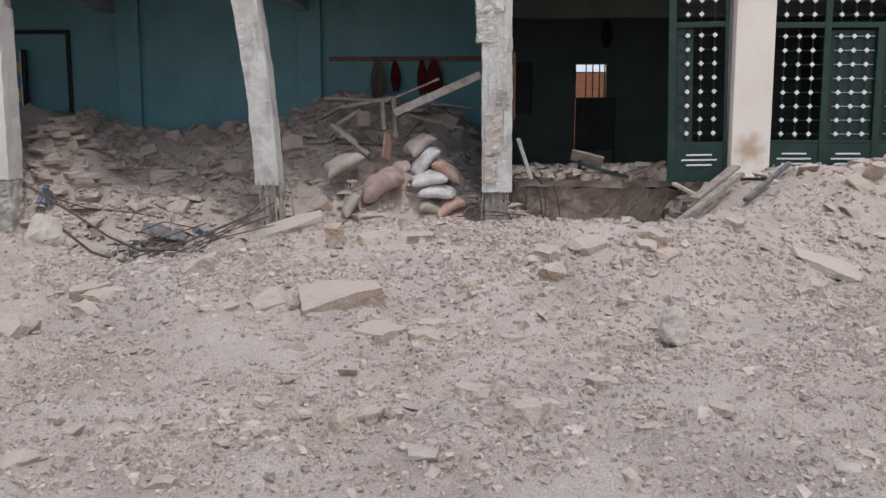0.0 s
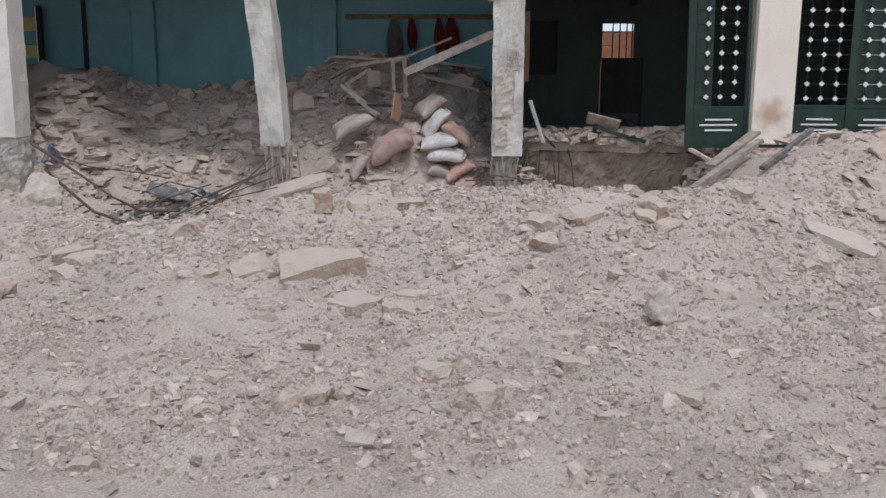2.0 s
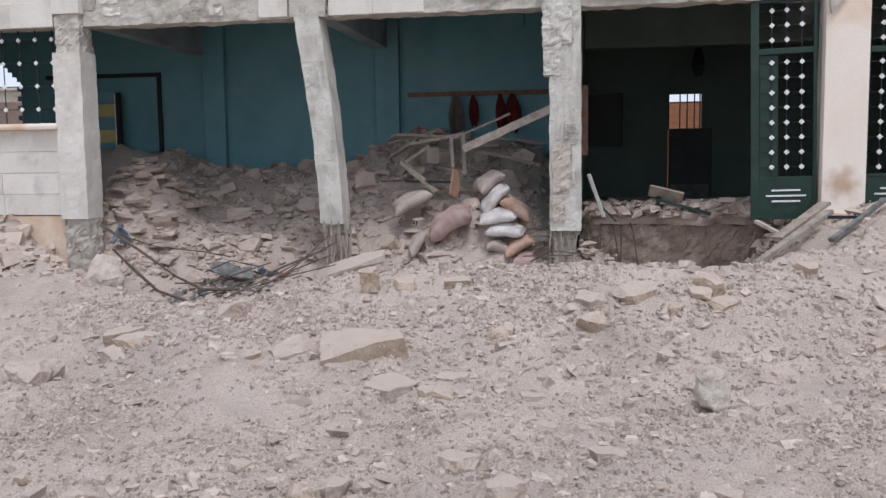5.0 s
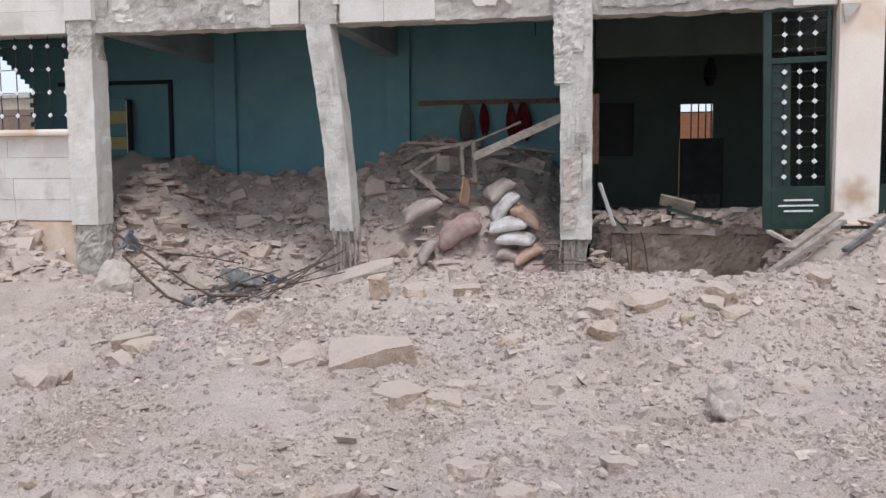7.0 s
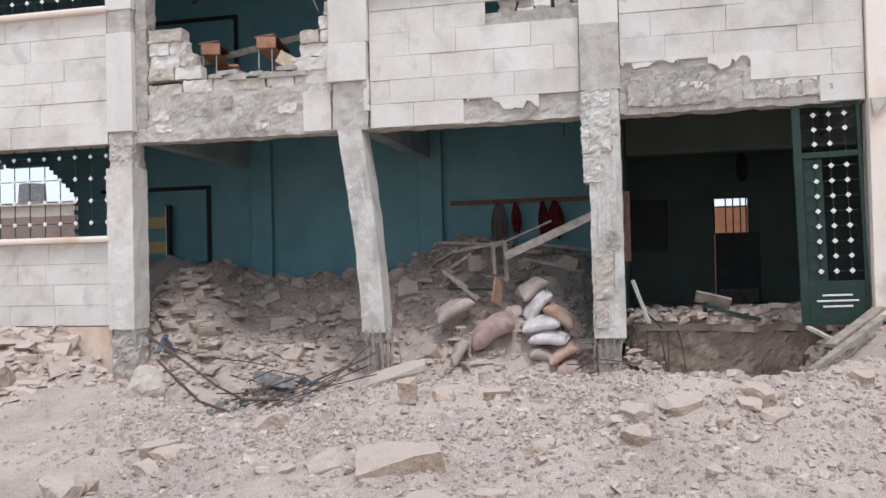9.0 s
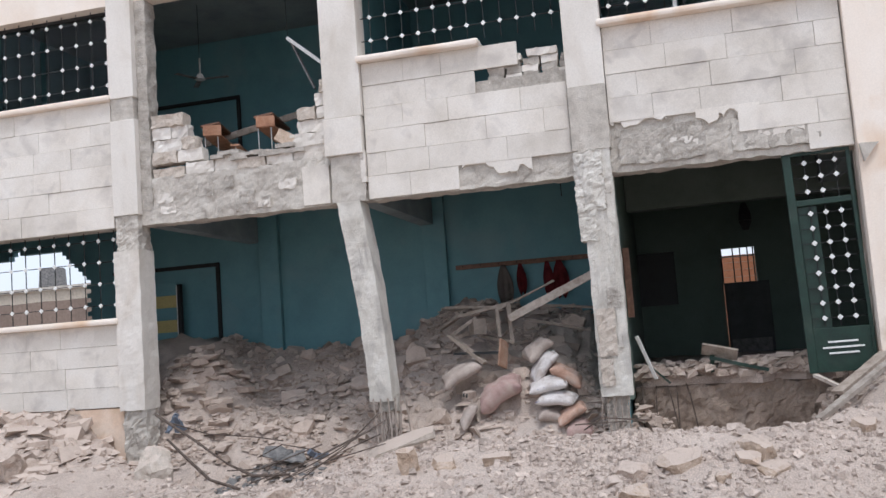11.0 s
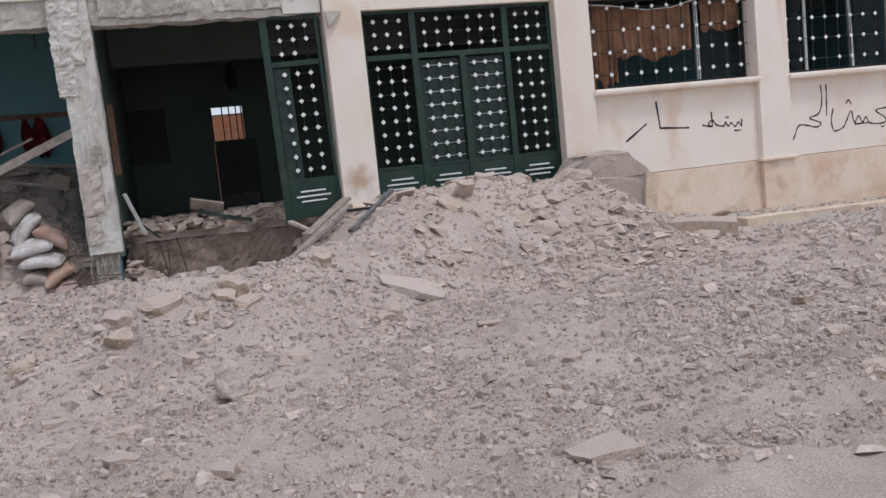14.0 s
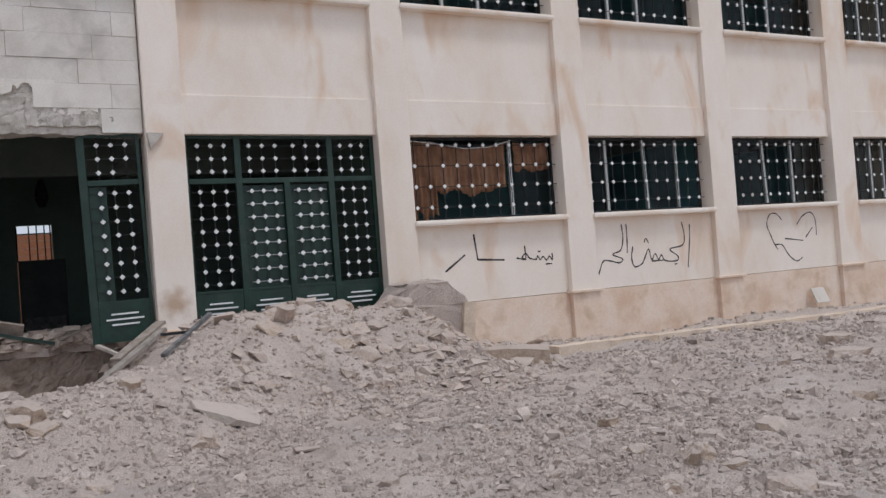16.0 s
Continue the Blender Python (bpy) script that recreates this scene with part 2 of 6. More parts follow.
PAINTMARK = surface("black_spray", (0.025, 0.022, 0.025), (0.06, 0.05, 0.05), scale=16, fine=90, bump=0.0, rough=0.8)
BRICKFAR = surface("orange_brick", (0.56, 0.24, 0.13), (0.45, 0.18, 0.10), scale=8, fine=50, bump=0.2)
FARWALL = surface("far_wall", (0.50, 0.44, 0.36), (0.40, 0.34, 0.28), scale=0.6, fine=8, bump=0.1)
FARBROWN = surface("far_brown_wall", (0.24, 0.18, 0.145), (0.18, 0.135, 0.11), scale=0.6, fine=8, bump=0.1)
LEAF = surface("dark_foliage", (0.028, 0.042, 0.030), (0.016, 0.025, 0.018), (0.045, 0.062, 0.042), scale=3, fine=30, bump=0.0, rough=0.8, random_by="island", spread=0.4)
BARK = surface("bark", (0.10, 0.075, 0.055), (0.06, 0.045, 0.035), scale=8, fine=60, bump=0.5)
BURNT = surface("scorched_steel", (0.20, 0.195, 0.19), (0.10, 0.095, 0.095), (0.32, 0.30, 0.285), scale=9, fine=60, bump=0.4, rough=0.8, metal=0.2)
BLUEPLASTIC = surface("blue_plastic", (0.15, 0.185, 0.24), (0.1, 0.125, 0.165), scale=15, fine=60, bump=0.1, rough=0.5)
YELLOW = surface("yellow_paint", (0.50, 0.42, 0.17), (0.38, 0.32, 0.13), scale=4, fine=30, bump=0.05, rough=0.6)
BLACKBOARD = surface("black_board", (0.018, 0.02, 0.02), (0.01, 0.011, 0.011), scale=3, fine=30, bump=0.02, rough=0.5)


def glass(name, tint):
    m, n, l, b = material(name, 0.04)
    b.inputs["Base Color"].default_value = rgba(tint)
    b.inputs["Transmission Weight"].default_value = 1.0
    b.inputs["IOR"].default_value = 1.2
    return m


GLASS = glass("dusty_glass", (0.45, 0.46, 0.44))


# ---- mesh helpers ----
def part(name, bm, mat, parent=None, label="", at=None):
    """Links a bmesh as one mesh object, under parent if there is one."""
    me = bpy.data.meshes.new(name)
    bm.normal_update()
    bm.to_mesh(me)
    bm.free()
    me.materials.append(mat)
    ob = new(name, me)
    if at is not None:
        ob.matrix_basis = at
    if parent is not None:
        ob.parent = parent
    if label:
        tagged(ob, label)
    return ob


def thing(name, x, y, z, label, category, group="", rz=0, rx=0, ry=0):
    e = new(name)
    e.empty_display_size = 0.1
    e.matrix_basis = pose(x, y, z, rx, ry, rz)
    return tagged(e, label, category, group)


def box(bm, x0, x1, y0, y1, z0, z1, bevel=0.0, m=None):
    r = bmesh.ops.create_cube(bm, size=1)
    vs = r["verts"]
    t = Matrix.Translation(((x0 + x1) / 2, (y0 + y1) / 2, (z0 + z1) / 2)) @ Matrix.Diagonal((x1 - x0, y1 - y0, z1 - z0, 1))
    bmesh.ops.transform(bm, matrix=(m @ t) if m else t, verts=vs)
    if bevel:
        es = list({e for v in vs for e in v.link_edges})
        bmesh.ops.bevel(bm, geom=es, offset=bevel, segments=2, affect="EDGES", profile=0.6)
    return bm


def boxed(x0, x1, y0, y1, z0, z1, bevel=0.0, m=None):
    return box(bmesh.new(), x0, x1, y0, y1, z0, z1, bevel, m)


def rod(bm, a, b, r, sides=6):
    a, b = Vector(a), Vector(b)
    d = b - a
    m = Matrix.Translation((a + b) / 2) @ d.to_track_quat("Z", "Y").to_matrix().to_4x4()
    bmesh.ops.create_cone(bm, cap_ends=True, segments=sides, radius1=r, radius2=r, depth=d.length, matrix=m)
    return bm


def tube(bm, pts, r, sides=6):
    for a, b in zip(pts[:-1], pts[1:]):
        rod(bm, a, b, r, sides)
    return bm


def roughen(bm, amount, size, seed=0.0):
    """Pushes vertices about by noise, for broken and worn forms."""
    for v in bm.verts:
        q = v.co / size + Vector((seed, seed * 1.7, -seed))
        v.co += Vector(noise.noise_vector(q)) * amount
    return bm


def cut(bm, n):
    bmesh.ops.subdivide_edges(bm, edges=bm.edges[:], cuts=n, use_grid_fill=True)
    return bm


def rough_box(x0, x1, y0, y1, z0, z1, step=0.12, amount=0.02, seed=0.0, size=0.2):
    """A box with a closed, finely divided and worn skin."""
    bm = bmesh.new()
    nx, ny, nz = (max(1, round((b - a) / step)) for a, b in ((x0, x1), (y0, y1), (z0, z1)))
    have = {}

    def vert(i, j, k):
        if (i, j, k) not in have:
            p = Vector((x0 + (x1 - x0) * i / nx, y0 + (y1 - y0) * j / ny, z0 + (z1 - z0) * k / nz))
            p += Vector(noise.noise_vector(p / size + Vector((seed, -seed, seed)))) * amount
            p += Vector(noise.noise_vector(p / (size * 0.35) + Vector((seed, seed, 3)))) * amount * 0.6
            p += Vector(noise.noise_vector(p / (size * 0.14) + Vector((seed, 7, seed)))) * amount * 0.35
            have[i, j, k] = bm.verts.new(p)
        return have[i, j, k]
    for i in range(nx):
        for j in range(ny):
            bm.faces.new((vert(i, j, 0), vert(i, j + 1, 0), vert(i + 1, j + 1, 0), vert(i + 1, j, 0)))
            bm.faces.new((vert(i, j, nz), vert(i + 1, j, nz), vert(i + 1, j + 1, nz), vert(i, j + 1, nz)))
    for i in range(nx):
        for k in range(nz):
            bm.faces.new((vert(i, 0, k), vert(i + 1, 0, k), vert(i + 1, 0, k + 1), vert(i, 0, k + 1)))
            bm.faces.new((vert(i, ny, k), vert(i, ny, k + 1), vert(i + 1, ny, k + 1), vert(i + 1, ny, k)))
    for j in range(ny):
        for k in range(nz):
            bm.faces.new((vert(0, j, k), vert(0, j, k + 1), vert(0, j + 1, k + 1), vert(0, j + 1, k)))
            bm.faces.new((vert(nx, j, k), vert(nx, j + 1, k), vert(nx, j + 1, k + 1), vert(nx, j, k + 1)))
    return bm


def structure(name, bm, mat, label=""):
    return tagged(part(name, bm, mat), label, kind="structure")


# ---- the lie of the ground ----
CREST_X = [-60, -13, -10, -8.4, -7.2, -6.2, -5.3, -4.2, -3.3, -2.5, -1, 0, 0.9, 2, 3, 4.5, 60]
CREST_Y = [12.6, 12.6, 12.4, 11.8, 11.0, 10.1, 9.6, 9.5, 9.5, 9.5, 9.5, 9.5, 9.8, 10.6, 11.6, 12.4, 12.4]
CREST_Z = [0.1, 0.5, 0.5, 0.02, -0.12, -0.18, -0.27, -0.1, 0.1, 0.22, 0.24, 0.29, 0.28, 0.37, 0.70, 0.73, -0.1]
HEAP_X = [-14, -10.5, -8.9, -8.0, -6.6, -5.2, -4.4, -3.4, -2.4, -1.6, -0.9, 0.2, 3]
HEAP_Z = [1.4, 1.62, 1.58, 1.2, 1.14, 1.25, 1.8, 1.92, 1.72, 1.48, 0.45, -0.6, -0.7]
MOUND_X = [-60, 1.2, 2.2, 3.2, 5.0, 5.9, 6.5, 7.1, 9.0, 60]
MOUND_Z = [0, 0.0, 0.84, 1.03, 1.05, 1.06, 0.55, 0.25, 0.0, 0.0]


def ramp(a, b, v):
    s = np.clip((v - a) / (b - a), 0, 1)
    return s * s * (3 - 2 * s)


def ground_height(x, y):
    """The broad lie of the ground: street, crater lip, crater, heap inside the rooms, mounds at the wall."""
    x, y = np.asarray(x, float), np.asarray(y, float)
    street = -0.40 + 0 * x
    cy, cz = np.interp(x, CREST_X, CREST_Y), np.interp(x, CREST_X, CREST_Z)
    pit = ramp(-10.2, -7.6, x) * (1 - ramp(0.6, 3.2, x))
    front = street + (cz - street) * ramp(cy - 2.6, cy, y) * (1 - ramp(5.5, 7.8, x))
    crater = cz + (-0.95 - cz) * ramp(cy, cy + 1.7, y)
    low = np.where(y > cy, crater * pit + cz * (1 - pit) * (1 - ramp(5.5, 7.8, x)) + street * (1 - pit) * ramp(5.5, 7.8, x), front)
    heap = np.interp(x, HEAP_X, HEAP_Z)
    inner = -0.75 + (heap + 0.75) * np.clip((y - 12.95) / 3.9, 0, 1) ** 0.9 + 0.9 * np.exp(-((x + 8.35) / 0.75) ** 2 - ((y - 14.9) / 0.75) ** 2) + 0.42 * np.exp(-((x + 2.2) / 0.8) ** 2 - ((y - 14.5) / 0.55) ** 2)
    low = np.where(y > 12.4, np.maximum(low * (1 - ramp(12.4, 13.4, y)) - 0.9 * ramp(12.4, 13.4, y), inner * (x < 2.4) + (-1.0) * (x >= 2.4)), low)
    low = low + 0.14 * ramp(11.2, 11.45, y) * ramp(7.2, 8.6, x) * (y < 13.6)
    low = low + 0.12 * ramp(8.6, 11.1, y) * (y < 11.2) * ramp(7.0, 8.8, x)
    mound = street + np.interp(x, MOUND_X, MOUND_Z) * ramp(9.6, 12.3, y) - 0.9 * ramp(12.5, 13.3, y) * (1 - ramp(1.3, 2.3, x))
    low = np.where(x > 1.2, np.maximum(low, mound), low)
    low = np.where((x < -8.9) & (y < 13.4), np.maximum(low, street + 0.89 * ramp(9.2, 13.0, y) * ramp(-8.9, -9.8, x)), low)
    low = np.where((x > 2.2) & (y > 13.4), np.minimum(low, -0.2), low)
    return np.where(y > 17.6, -0.3, low)


def value_noise(x, y, seed):
    """Smooth lattice noise from -1 to 1, for whole arrays."""
    rng = np.random.RandomState(seed)
    table = rng.rand(256, 256) * 2 - 1
    xi, yi = np.floor(x).astype(int), np.floor(y).astype(int)
    fx, fy = x - xi, y - yi
    fx, fy = fx * fx * (3 - 2 * fx), fy * fy * (3 - 2 * fy)
    g = lambda i, j: table[i % 256, j % 256]
    return (g(xi, yi) * (1 - fx) + g(xi + 1, yi) * fx) * (1 - fy) + (g(xi, yi + 1) * (1 - fx) + g(xi + 1, yi + 1) * fx) * fy


def ground_rough(x, y):
    """Lumps and grit on top of the broad form."""
    far = np.clip(1.3 - np.hypot(x + 1, y - 8) / 60, 0.0, 1)
    out = np.zeros_like(x)
    for k, (size, amp) in enumerate(((1.7, 0.045), (0.62, 0.034), (0.29, 0.028), (0.15, 0.024), (0.085, 0.02))):
        out += amp * value_noise(x / size + 17 * k, y / size + 5 * k, 11 + k)
    lumps = np.clip(value_noise(x / 0.33, y / 0.33, 29) - 0.25, 0, 1) * 0.05
    lumps += np.clip(value_noise(x / 0.16, y / 0.16, 31) - 0.3, 0, 1) * 0.04
    inside = np.clip((y - 12.0) / 1.5, 0, 1)
    return (out * (1 + 1.3 * inside) + lumps * (1 + inside)) * far


def ground_at(x, y):
    x, y = np.array([x], float), np.array([y], float)
    return float((ground_height(x, y) + ground_rough(x, y))[0])


def spaced(lo, hi, core_lo, core_hi, step, grow):
    mid = list(np.arange(core_lo, core_hi + step / 2, step))
    up, d, v = [], step, core_hi
    while v < hi:
        d *= grow
        v += d
        up.append(v)
    down, d, v = [], step, core_lo
    while v > lo:
        d *= grow
        v -= d
        down.append(v)
    return np.array(down[::-1] + mid + up)


gx, gy = spaced(-900, 900, -6.6, 6.5, 0.04, 1.055), spaced(-600, 900, 3.6, 10.4, 0.04, 1.045)
GX, GY = np.meshgrid(gx, gy)
GZ = ground_height(GX, GY) + ground_rough(GX, GY)
nx, ny = len(gx), len(gy)
idx = np.arange(nx * ny).reshape(ny, nx)
quads = np.stack([idx[:-1, :-1], idx[:-1, 1:], idx[1:, 1:], idx[1:, :-1]], -1).reshape(-1, 4)
me = bpy.data.meshes.new("ground")
me.from_pydata(np.stack([GX, GY, GZ], -1).reshape(-1, 3).tolist(), [], quads.tolist())
me.polygons.foreach_set("use_smooth", [True] * len(me.polygons))
me.materials.append(DUST)
ground = tagged(new("ground", me), "dusty pinkish earth street with a crater lip and crater", kind="structure")


# ---- building shell ----
PIL = [(-12.98, -12.41), (-8.88, -8.42), (-5.10, -4.49), (-1.35, -0.82), (2.41, 2.97), (6.11, 6.70), (9.82, 10.45), (13.545, 14.205), (17.32, 18.05), (21.05, 21.45)]
YP, YW, YG, YI = 13.25, 13.37, 13.50, 13.65          # pilaster front, wall front, grilles, inner face
LINTEL, SILL, FLOOR, LEDGE = 3.475, 2.00, 0.45, 0.56
UP_FLOOR, UP_SILL, UP_LINTEL, TOP = 4.25, 5.70, 7.28, 8.5
YB = 17.6                                           # back wall of the front rooms

# pilasters
for k, (a, b) in enumerate(PIL):
    if k >= 4:
        p = thing("pilaster", (a + b) / 2, YP, 0, "cream plastered wall pilaster with rusty stains at its foot", "pilaster", "facade pilasters")
        p["kind"] = "structure"
        c, w = (a + b) / 2, b - a
        part("shaft", boxed(-w / 2, w / 2, 0, 0.4, LEDGE, TOP, 0.012), PLASTER, p)
        part("foot", boxed(-w / 2 - 0.004, w / 2 + 0.004, -0.004, 0.4, -0.6, LEDGE - 0.03, 0.012), PLINTH, p, "rust-stained foot")
        part("ledge", boxed(-w / 2 - 0.07, w / 2 + 0.07, -0.055, 0.1, LEDGE - 0.03, LEDGE + 0.02, 0.012), PLINTH, p)
    elif k in (0,):
        p = thing("pilaster", (a + b) / 2, YP, 0, "cream plastered wall pilaster beside the grilled window", "pilaster", "facade pilasters")
        p["kind"] = "structure"
        part("shaft", boxed(-(b - a) / 2, (b - a) / 2, 0, 0.4, -0.6, TOP, 0.012), PLASTER, p)

# the damaged columns of the open bays
a, b = PIL[1]
p = thing("column", (a + b) / 2, YP, 0, "cracked concrete column with white render, bare at head and foot", "column", "columns of the open bays")
w = b - a
part("render_coat", rough_box(-w / 2, w / 2, -0.02, 0.42, 0.5, 3.08, 0.05, 0.011, 1.0, 0.3), WHITECOAT, p)
part("bare_head", rough_box(-w / 2 + 0.03, w / 2 - 0.03, 0.03, 0.4, 3.08, 3.66, 0.035, 0.026, 2.0, 0.13), CONCRETE, p, "bare rough concrete")
part("bare_foot", rough_box(-w / 2 + 0.04, w / 2 - 0.02, 0.03, 0.42, -0.9, 0.5, 0.045, 0.035, 3.0, 0.15), CONCRETE, p, "bare rough concrete")
part("upper_coat", boxed(-w / 2, w / 2, 0, 0.4, 3.66, 5.25, 0.012), WHITECOAT, p)
part("upper_bare", rough_box(-w / 2 + 0.02, w / 2 - 0.02, 0.02, 0.4, 5.25, 5.62, 0.08, 0.015, 4.0, 0.15), CONCRETE, p)
part("upper_shaft", boxed(-w / 2, w / 2, 0, 0.4, 5.62, TOP, 0.012), WHITECOAT, p)
part("corner_strip", rough_box(w / 2 + 0.004, w / 2 + 0.20, 0.12, 0.4, 3.72, TOP, 0.08, 0.02, 5.0, 0.2), MORTAR, p)

a, b = PIL[2]
w = b - a
p = thing("leaning_column", -4.78, YP + 0.02, 3.47, "leaning snapped concrete column with exposed rusty reinforcement", "column", "columns of the open bays")
bm = rough_box(-0.215, 0.165, 0, 0.40, -3.05, 0.0, 0.04, 0.013, 6.0, 0.3)
for v in bm.verts:
    s = -v.co.z / 3.05
    v.co.x += 0.325 * s + 0.05 * math.sin(s * 3.1) - (0.03 if v.co.x > 0 else 0) * s
    v.co.y += 0.05 * s
part("shaft", bm, COLUMN, p)
for i in range(12):
    x0, y0 = 0.16 + 0.42 * i / 11, 0.04 + 0.3 * (i % 3) / 2
    bend = (random.random() - 0.5) * 0.22
    bm = tube(bmesh.new(), [(x0, y0, -3.0), (x0 + bend * 0.4, y0 - 0.02, -3.3), (x0 + bend, y0 - 0.10 * random.random(), -3.62 - 0.2 * random.random())], 0.012)
    part("rebar", bm, DUSTYBAR, p)
part("crumbled_core", rough_box(0.24, 0.5, 0.12, 0.38, -3.2, -2.98, 0.05, 0.05, 7.0, 0.12), MORTAR, p)
p = thing("pilaster", (a + b) / 2, YP, 0, "white rendered pilaster above the snapped column", "pilaster", "facade pilasters")
p["kind"] = "structure"
part("bare_head", rough_box(-w / 2 + 0.04, w / 2 - 0.03, 0.04, 0.4, 3.47, 4.2, 0.08, 0.02, 8.0, 0.15), CONCRETE, p, "bare grey concrete")
part("stone_block", boxed(-w / 2 - 0.02, w / 2 - 0.02, -0.02, 0.4, 4.2, 4.78, 0.012), CLAD, p)
part("shaft", boxed(-w / 2, w / 2, 0, 0.4, 4.785, TOP, 0.012), WHITECOAT, p)
part("chipped_edge", rough_box(w / 2 - 0.08, w / 2 + 0.0, 0.03, 0.3, 3.75, 4.25, 0.05, 0.015, 9.0, 0.1), CLAD, p)

a, b = PIL[3]
p = thing("column", -1.06, YP, 0, "battered concrete column stripped of its render", "column", "columns of the open bays")
bm = rough_box(-0.20, 0.24, 0.0, 0.42, 0.33, 3.82, 0.035, 0.012, 11.0, 0.2)
for v in bm.verts:
    if v.co.z < 3.6:
        v.co.x += 0.02 * (3.6 - v.co.z) / 3.3
part("shaft", bm, COLUMN, p)
part("upper_lump", rough_box(-0.28, 0.12, -0.04, 0.3, 2.95, 3.80, 0.03, 0.028, 16.0, 0.12), COLUMN, p, "rough lump of old render")
part("side_lump", rough_box(-0.27, -0.02, -0.025, 0.3, 2.52, 2.97, 0.03, 0.024, 17.0, 0.12), COLUMN, p)
for x0, z0, z1 in ((-0.09, 0.95, 2.52), (0.03, 0.6, 2.95), (0.13, 1.0, 3.3)):
    part("formwork_ridge", rough_box(x0, x0 + 0.045, -0.016, 0.1, z0, z1, 0.04, 0.008, 18.0 + x0 * 20, 0.1), COLUMN, p)
part("hanging_render", rough_box(-0.15, 0.03, -0.035, 0.0, 0.48, 0.85, 0.045, 0.02, 12.0, 0.09), PALEROCK, p, "patch of white render")
part("render_patch", rough_box(-0.15, 0.10, -0.035, 0.0, 0.88, 1.55, 0.045, 0.02, 13.0, 0.1), PALEROCK, p)
part("bare_core", rough_box(-0.12, 0.16, 0.1, 0.38, -0.5, 0.36, 0.08, 0.05, 14.0, 0.12), MORTAR, p)
for i in range(7):
    x0 = -0.16 + 0.37 * i / 6
    part("rebar", tube(bmesh.new(), [(x0, 0.03 + 0.06 * (i % 2), 0.36), (x0 + 0.03 * (i % 3 - 1), 0.0, 0.1), (x0 + 0.05 * (i % 2), -0.03, -0.55)], 0.009), DUSTYBAR, p)
part("grey_render", rough_box(-0.285, 0.26, -0.02, 0.4, 3.82, 4.75, 0.15, 0.006, 15.0, 0.3), CONCRETE, p, "dark grey scorched render")
part("upper_shaft", boxed(-0.285, 0.26, 0, 0.4, 4.755, TOP, 0.012), WHITECOAT, p)


for i in range(12):
    x, z = -1.31 + 0.40 * random.random() ** 1.5, (2.55 + 1.15 * random.random()) if i < 8 else 0.5 + 1.2 * random.random()
    tagged(part("concrete_flake", rough_box(x, x + 0.06 + 0.12 * random.random(), YP - 0.022, YP + 0.03, z, z + 0.08 + 0.25 * random.random(), 0.03, 0.014, 400.0 + i, 0.07), CONCRETE if i % 3 == 0 else MORTAR), "loose concrete flake on the stripped column", "concrete flake", "concrete flakes")
for i in range(9):
    x, z = -8.15 + 2.6 * random.random() ** 1.6, 3.52 + 0.5 * random.random()
    tagged(part("concrete_flake", rough_box(x, x + 0.1 + 0.2 * random.random(), YW + 0.0, YW + 0.05, z, z + 0.06 + 0.16 * random.random(), 0.045, 0.022, 430.0 + i, 0.1), CLAD if i % 2 else MORTAR), "loose flake of render on the bare beam", "concrete flake", "concrete flakes")


def bay(k):
    return PIL[k][1], PIL[k + 1][0]


# wall below the windows, band over them, and the upper storey
for k in range(len(PIL) - 1):
    a, b = bay(k)
    hole = k in (1, 2, 3)
    if k == 0 or k >= 5:
        structure("wall_%d" % (k + 1), boxed(a, b, YW, YI, LEDGE, SILL - 0.1), MORTAR if k == 0 else PLASTER, "cream plastered wall below a grilled window")
        structure("plinth_%d" % (k + 1), boxed(a, b, YW - 0.03, YI, -0.7, LEDGE - 0.012, 0.01), PLINTH, "rust-stained plinth course")
    # the deep beam band and spandrel of the upper storey
    mat = MORTAR if k <= 3 else PLASTER
    if k == 1:
        bm = rough_box(a - 0.1, b + 0.0, YW + 0.02, YI + 0.1, LINTEL, 4.24, 0.05, 0.026, 20.0, 0.22)
        structure("beam_%d" % (k + 1), bm, CONCRETE, "bare concrete edge beam over an open bay")
    elif k in (2, 3):
        structure("beam_%d" % (k + 1), rough_box(a - 0.03, b + 0.03, YW + 0.02, YI + 0.1, LINTEL, 4.24, 0.05, 0.024, 21.0 + k, 0.22), CONCRETE, "concrete edge beam stripped of its cladding")
        structure("spandrel_%d" % (k + 1), boxed(a, b, YW + 0.02, YI, 4.24, UP_SILL - 0.12 - (0.5 if k == 2 else 0)), MORTAR, "masonry spandrel behind stone cladding")
    else:
        structure("band_%d" % (k + 1), boxed(a, b, YW - 0.025, YI, LINTEL, 4.07, 0.008), mat, "cream plastered band over the windows")
        structure("spandrel_%d" % (k + 1), boxed(a, b, YW, YI, 4.07, UP_SILL - 0.1), mat, "cream plastered spandrel")
    structure("parapet_%d" % (k + 1), boxed(a, b, YW, YI, UP_LINTEL, TOP), PLASTER, "cream plastered wall over the upper windows")


def sill(a, b, z, broken=False):
    bm = boxed(a - 0.03, b + 0.03, YP - 0.06, YI, z - 0.1, z, 0.04)
    if broken:
        cut(bm, 3)
        roughen(bm, 0.015, 0.1, 3)
    return tagged(part("window_sill", bm, PLASTER), "rounded cream stone window sill", "sill", "facade sills")


for k in range(len(PIL) - 1):
    a, b = bay(k)
    if k == 0 or k >= 5:
        sill(a, b, SILL)
    if k not in (1, 2):
        sill(a, b, UP_SILL)
sill(-4.49, -2.62, UP_SILL, True)


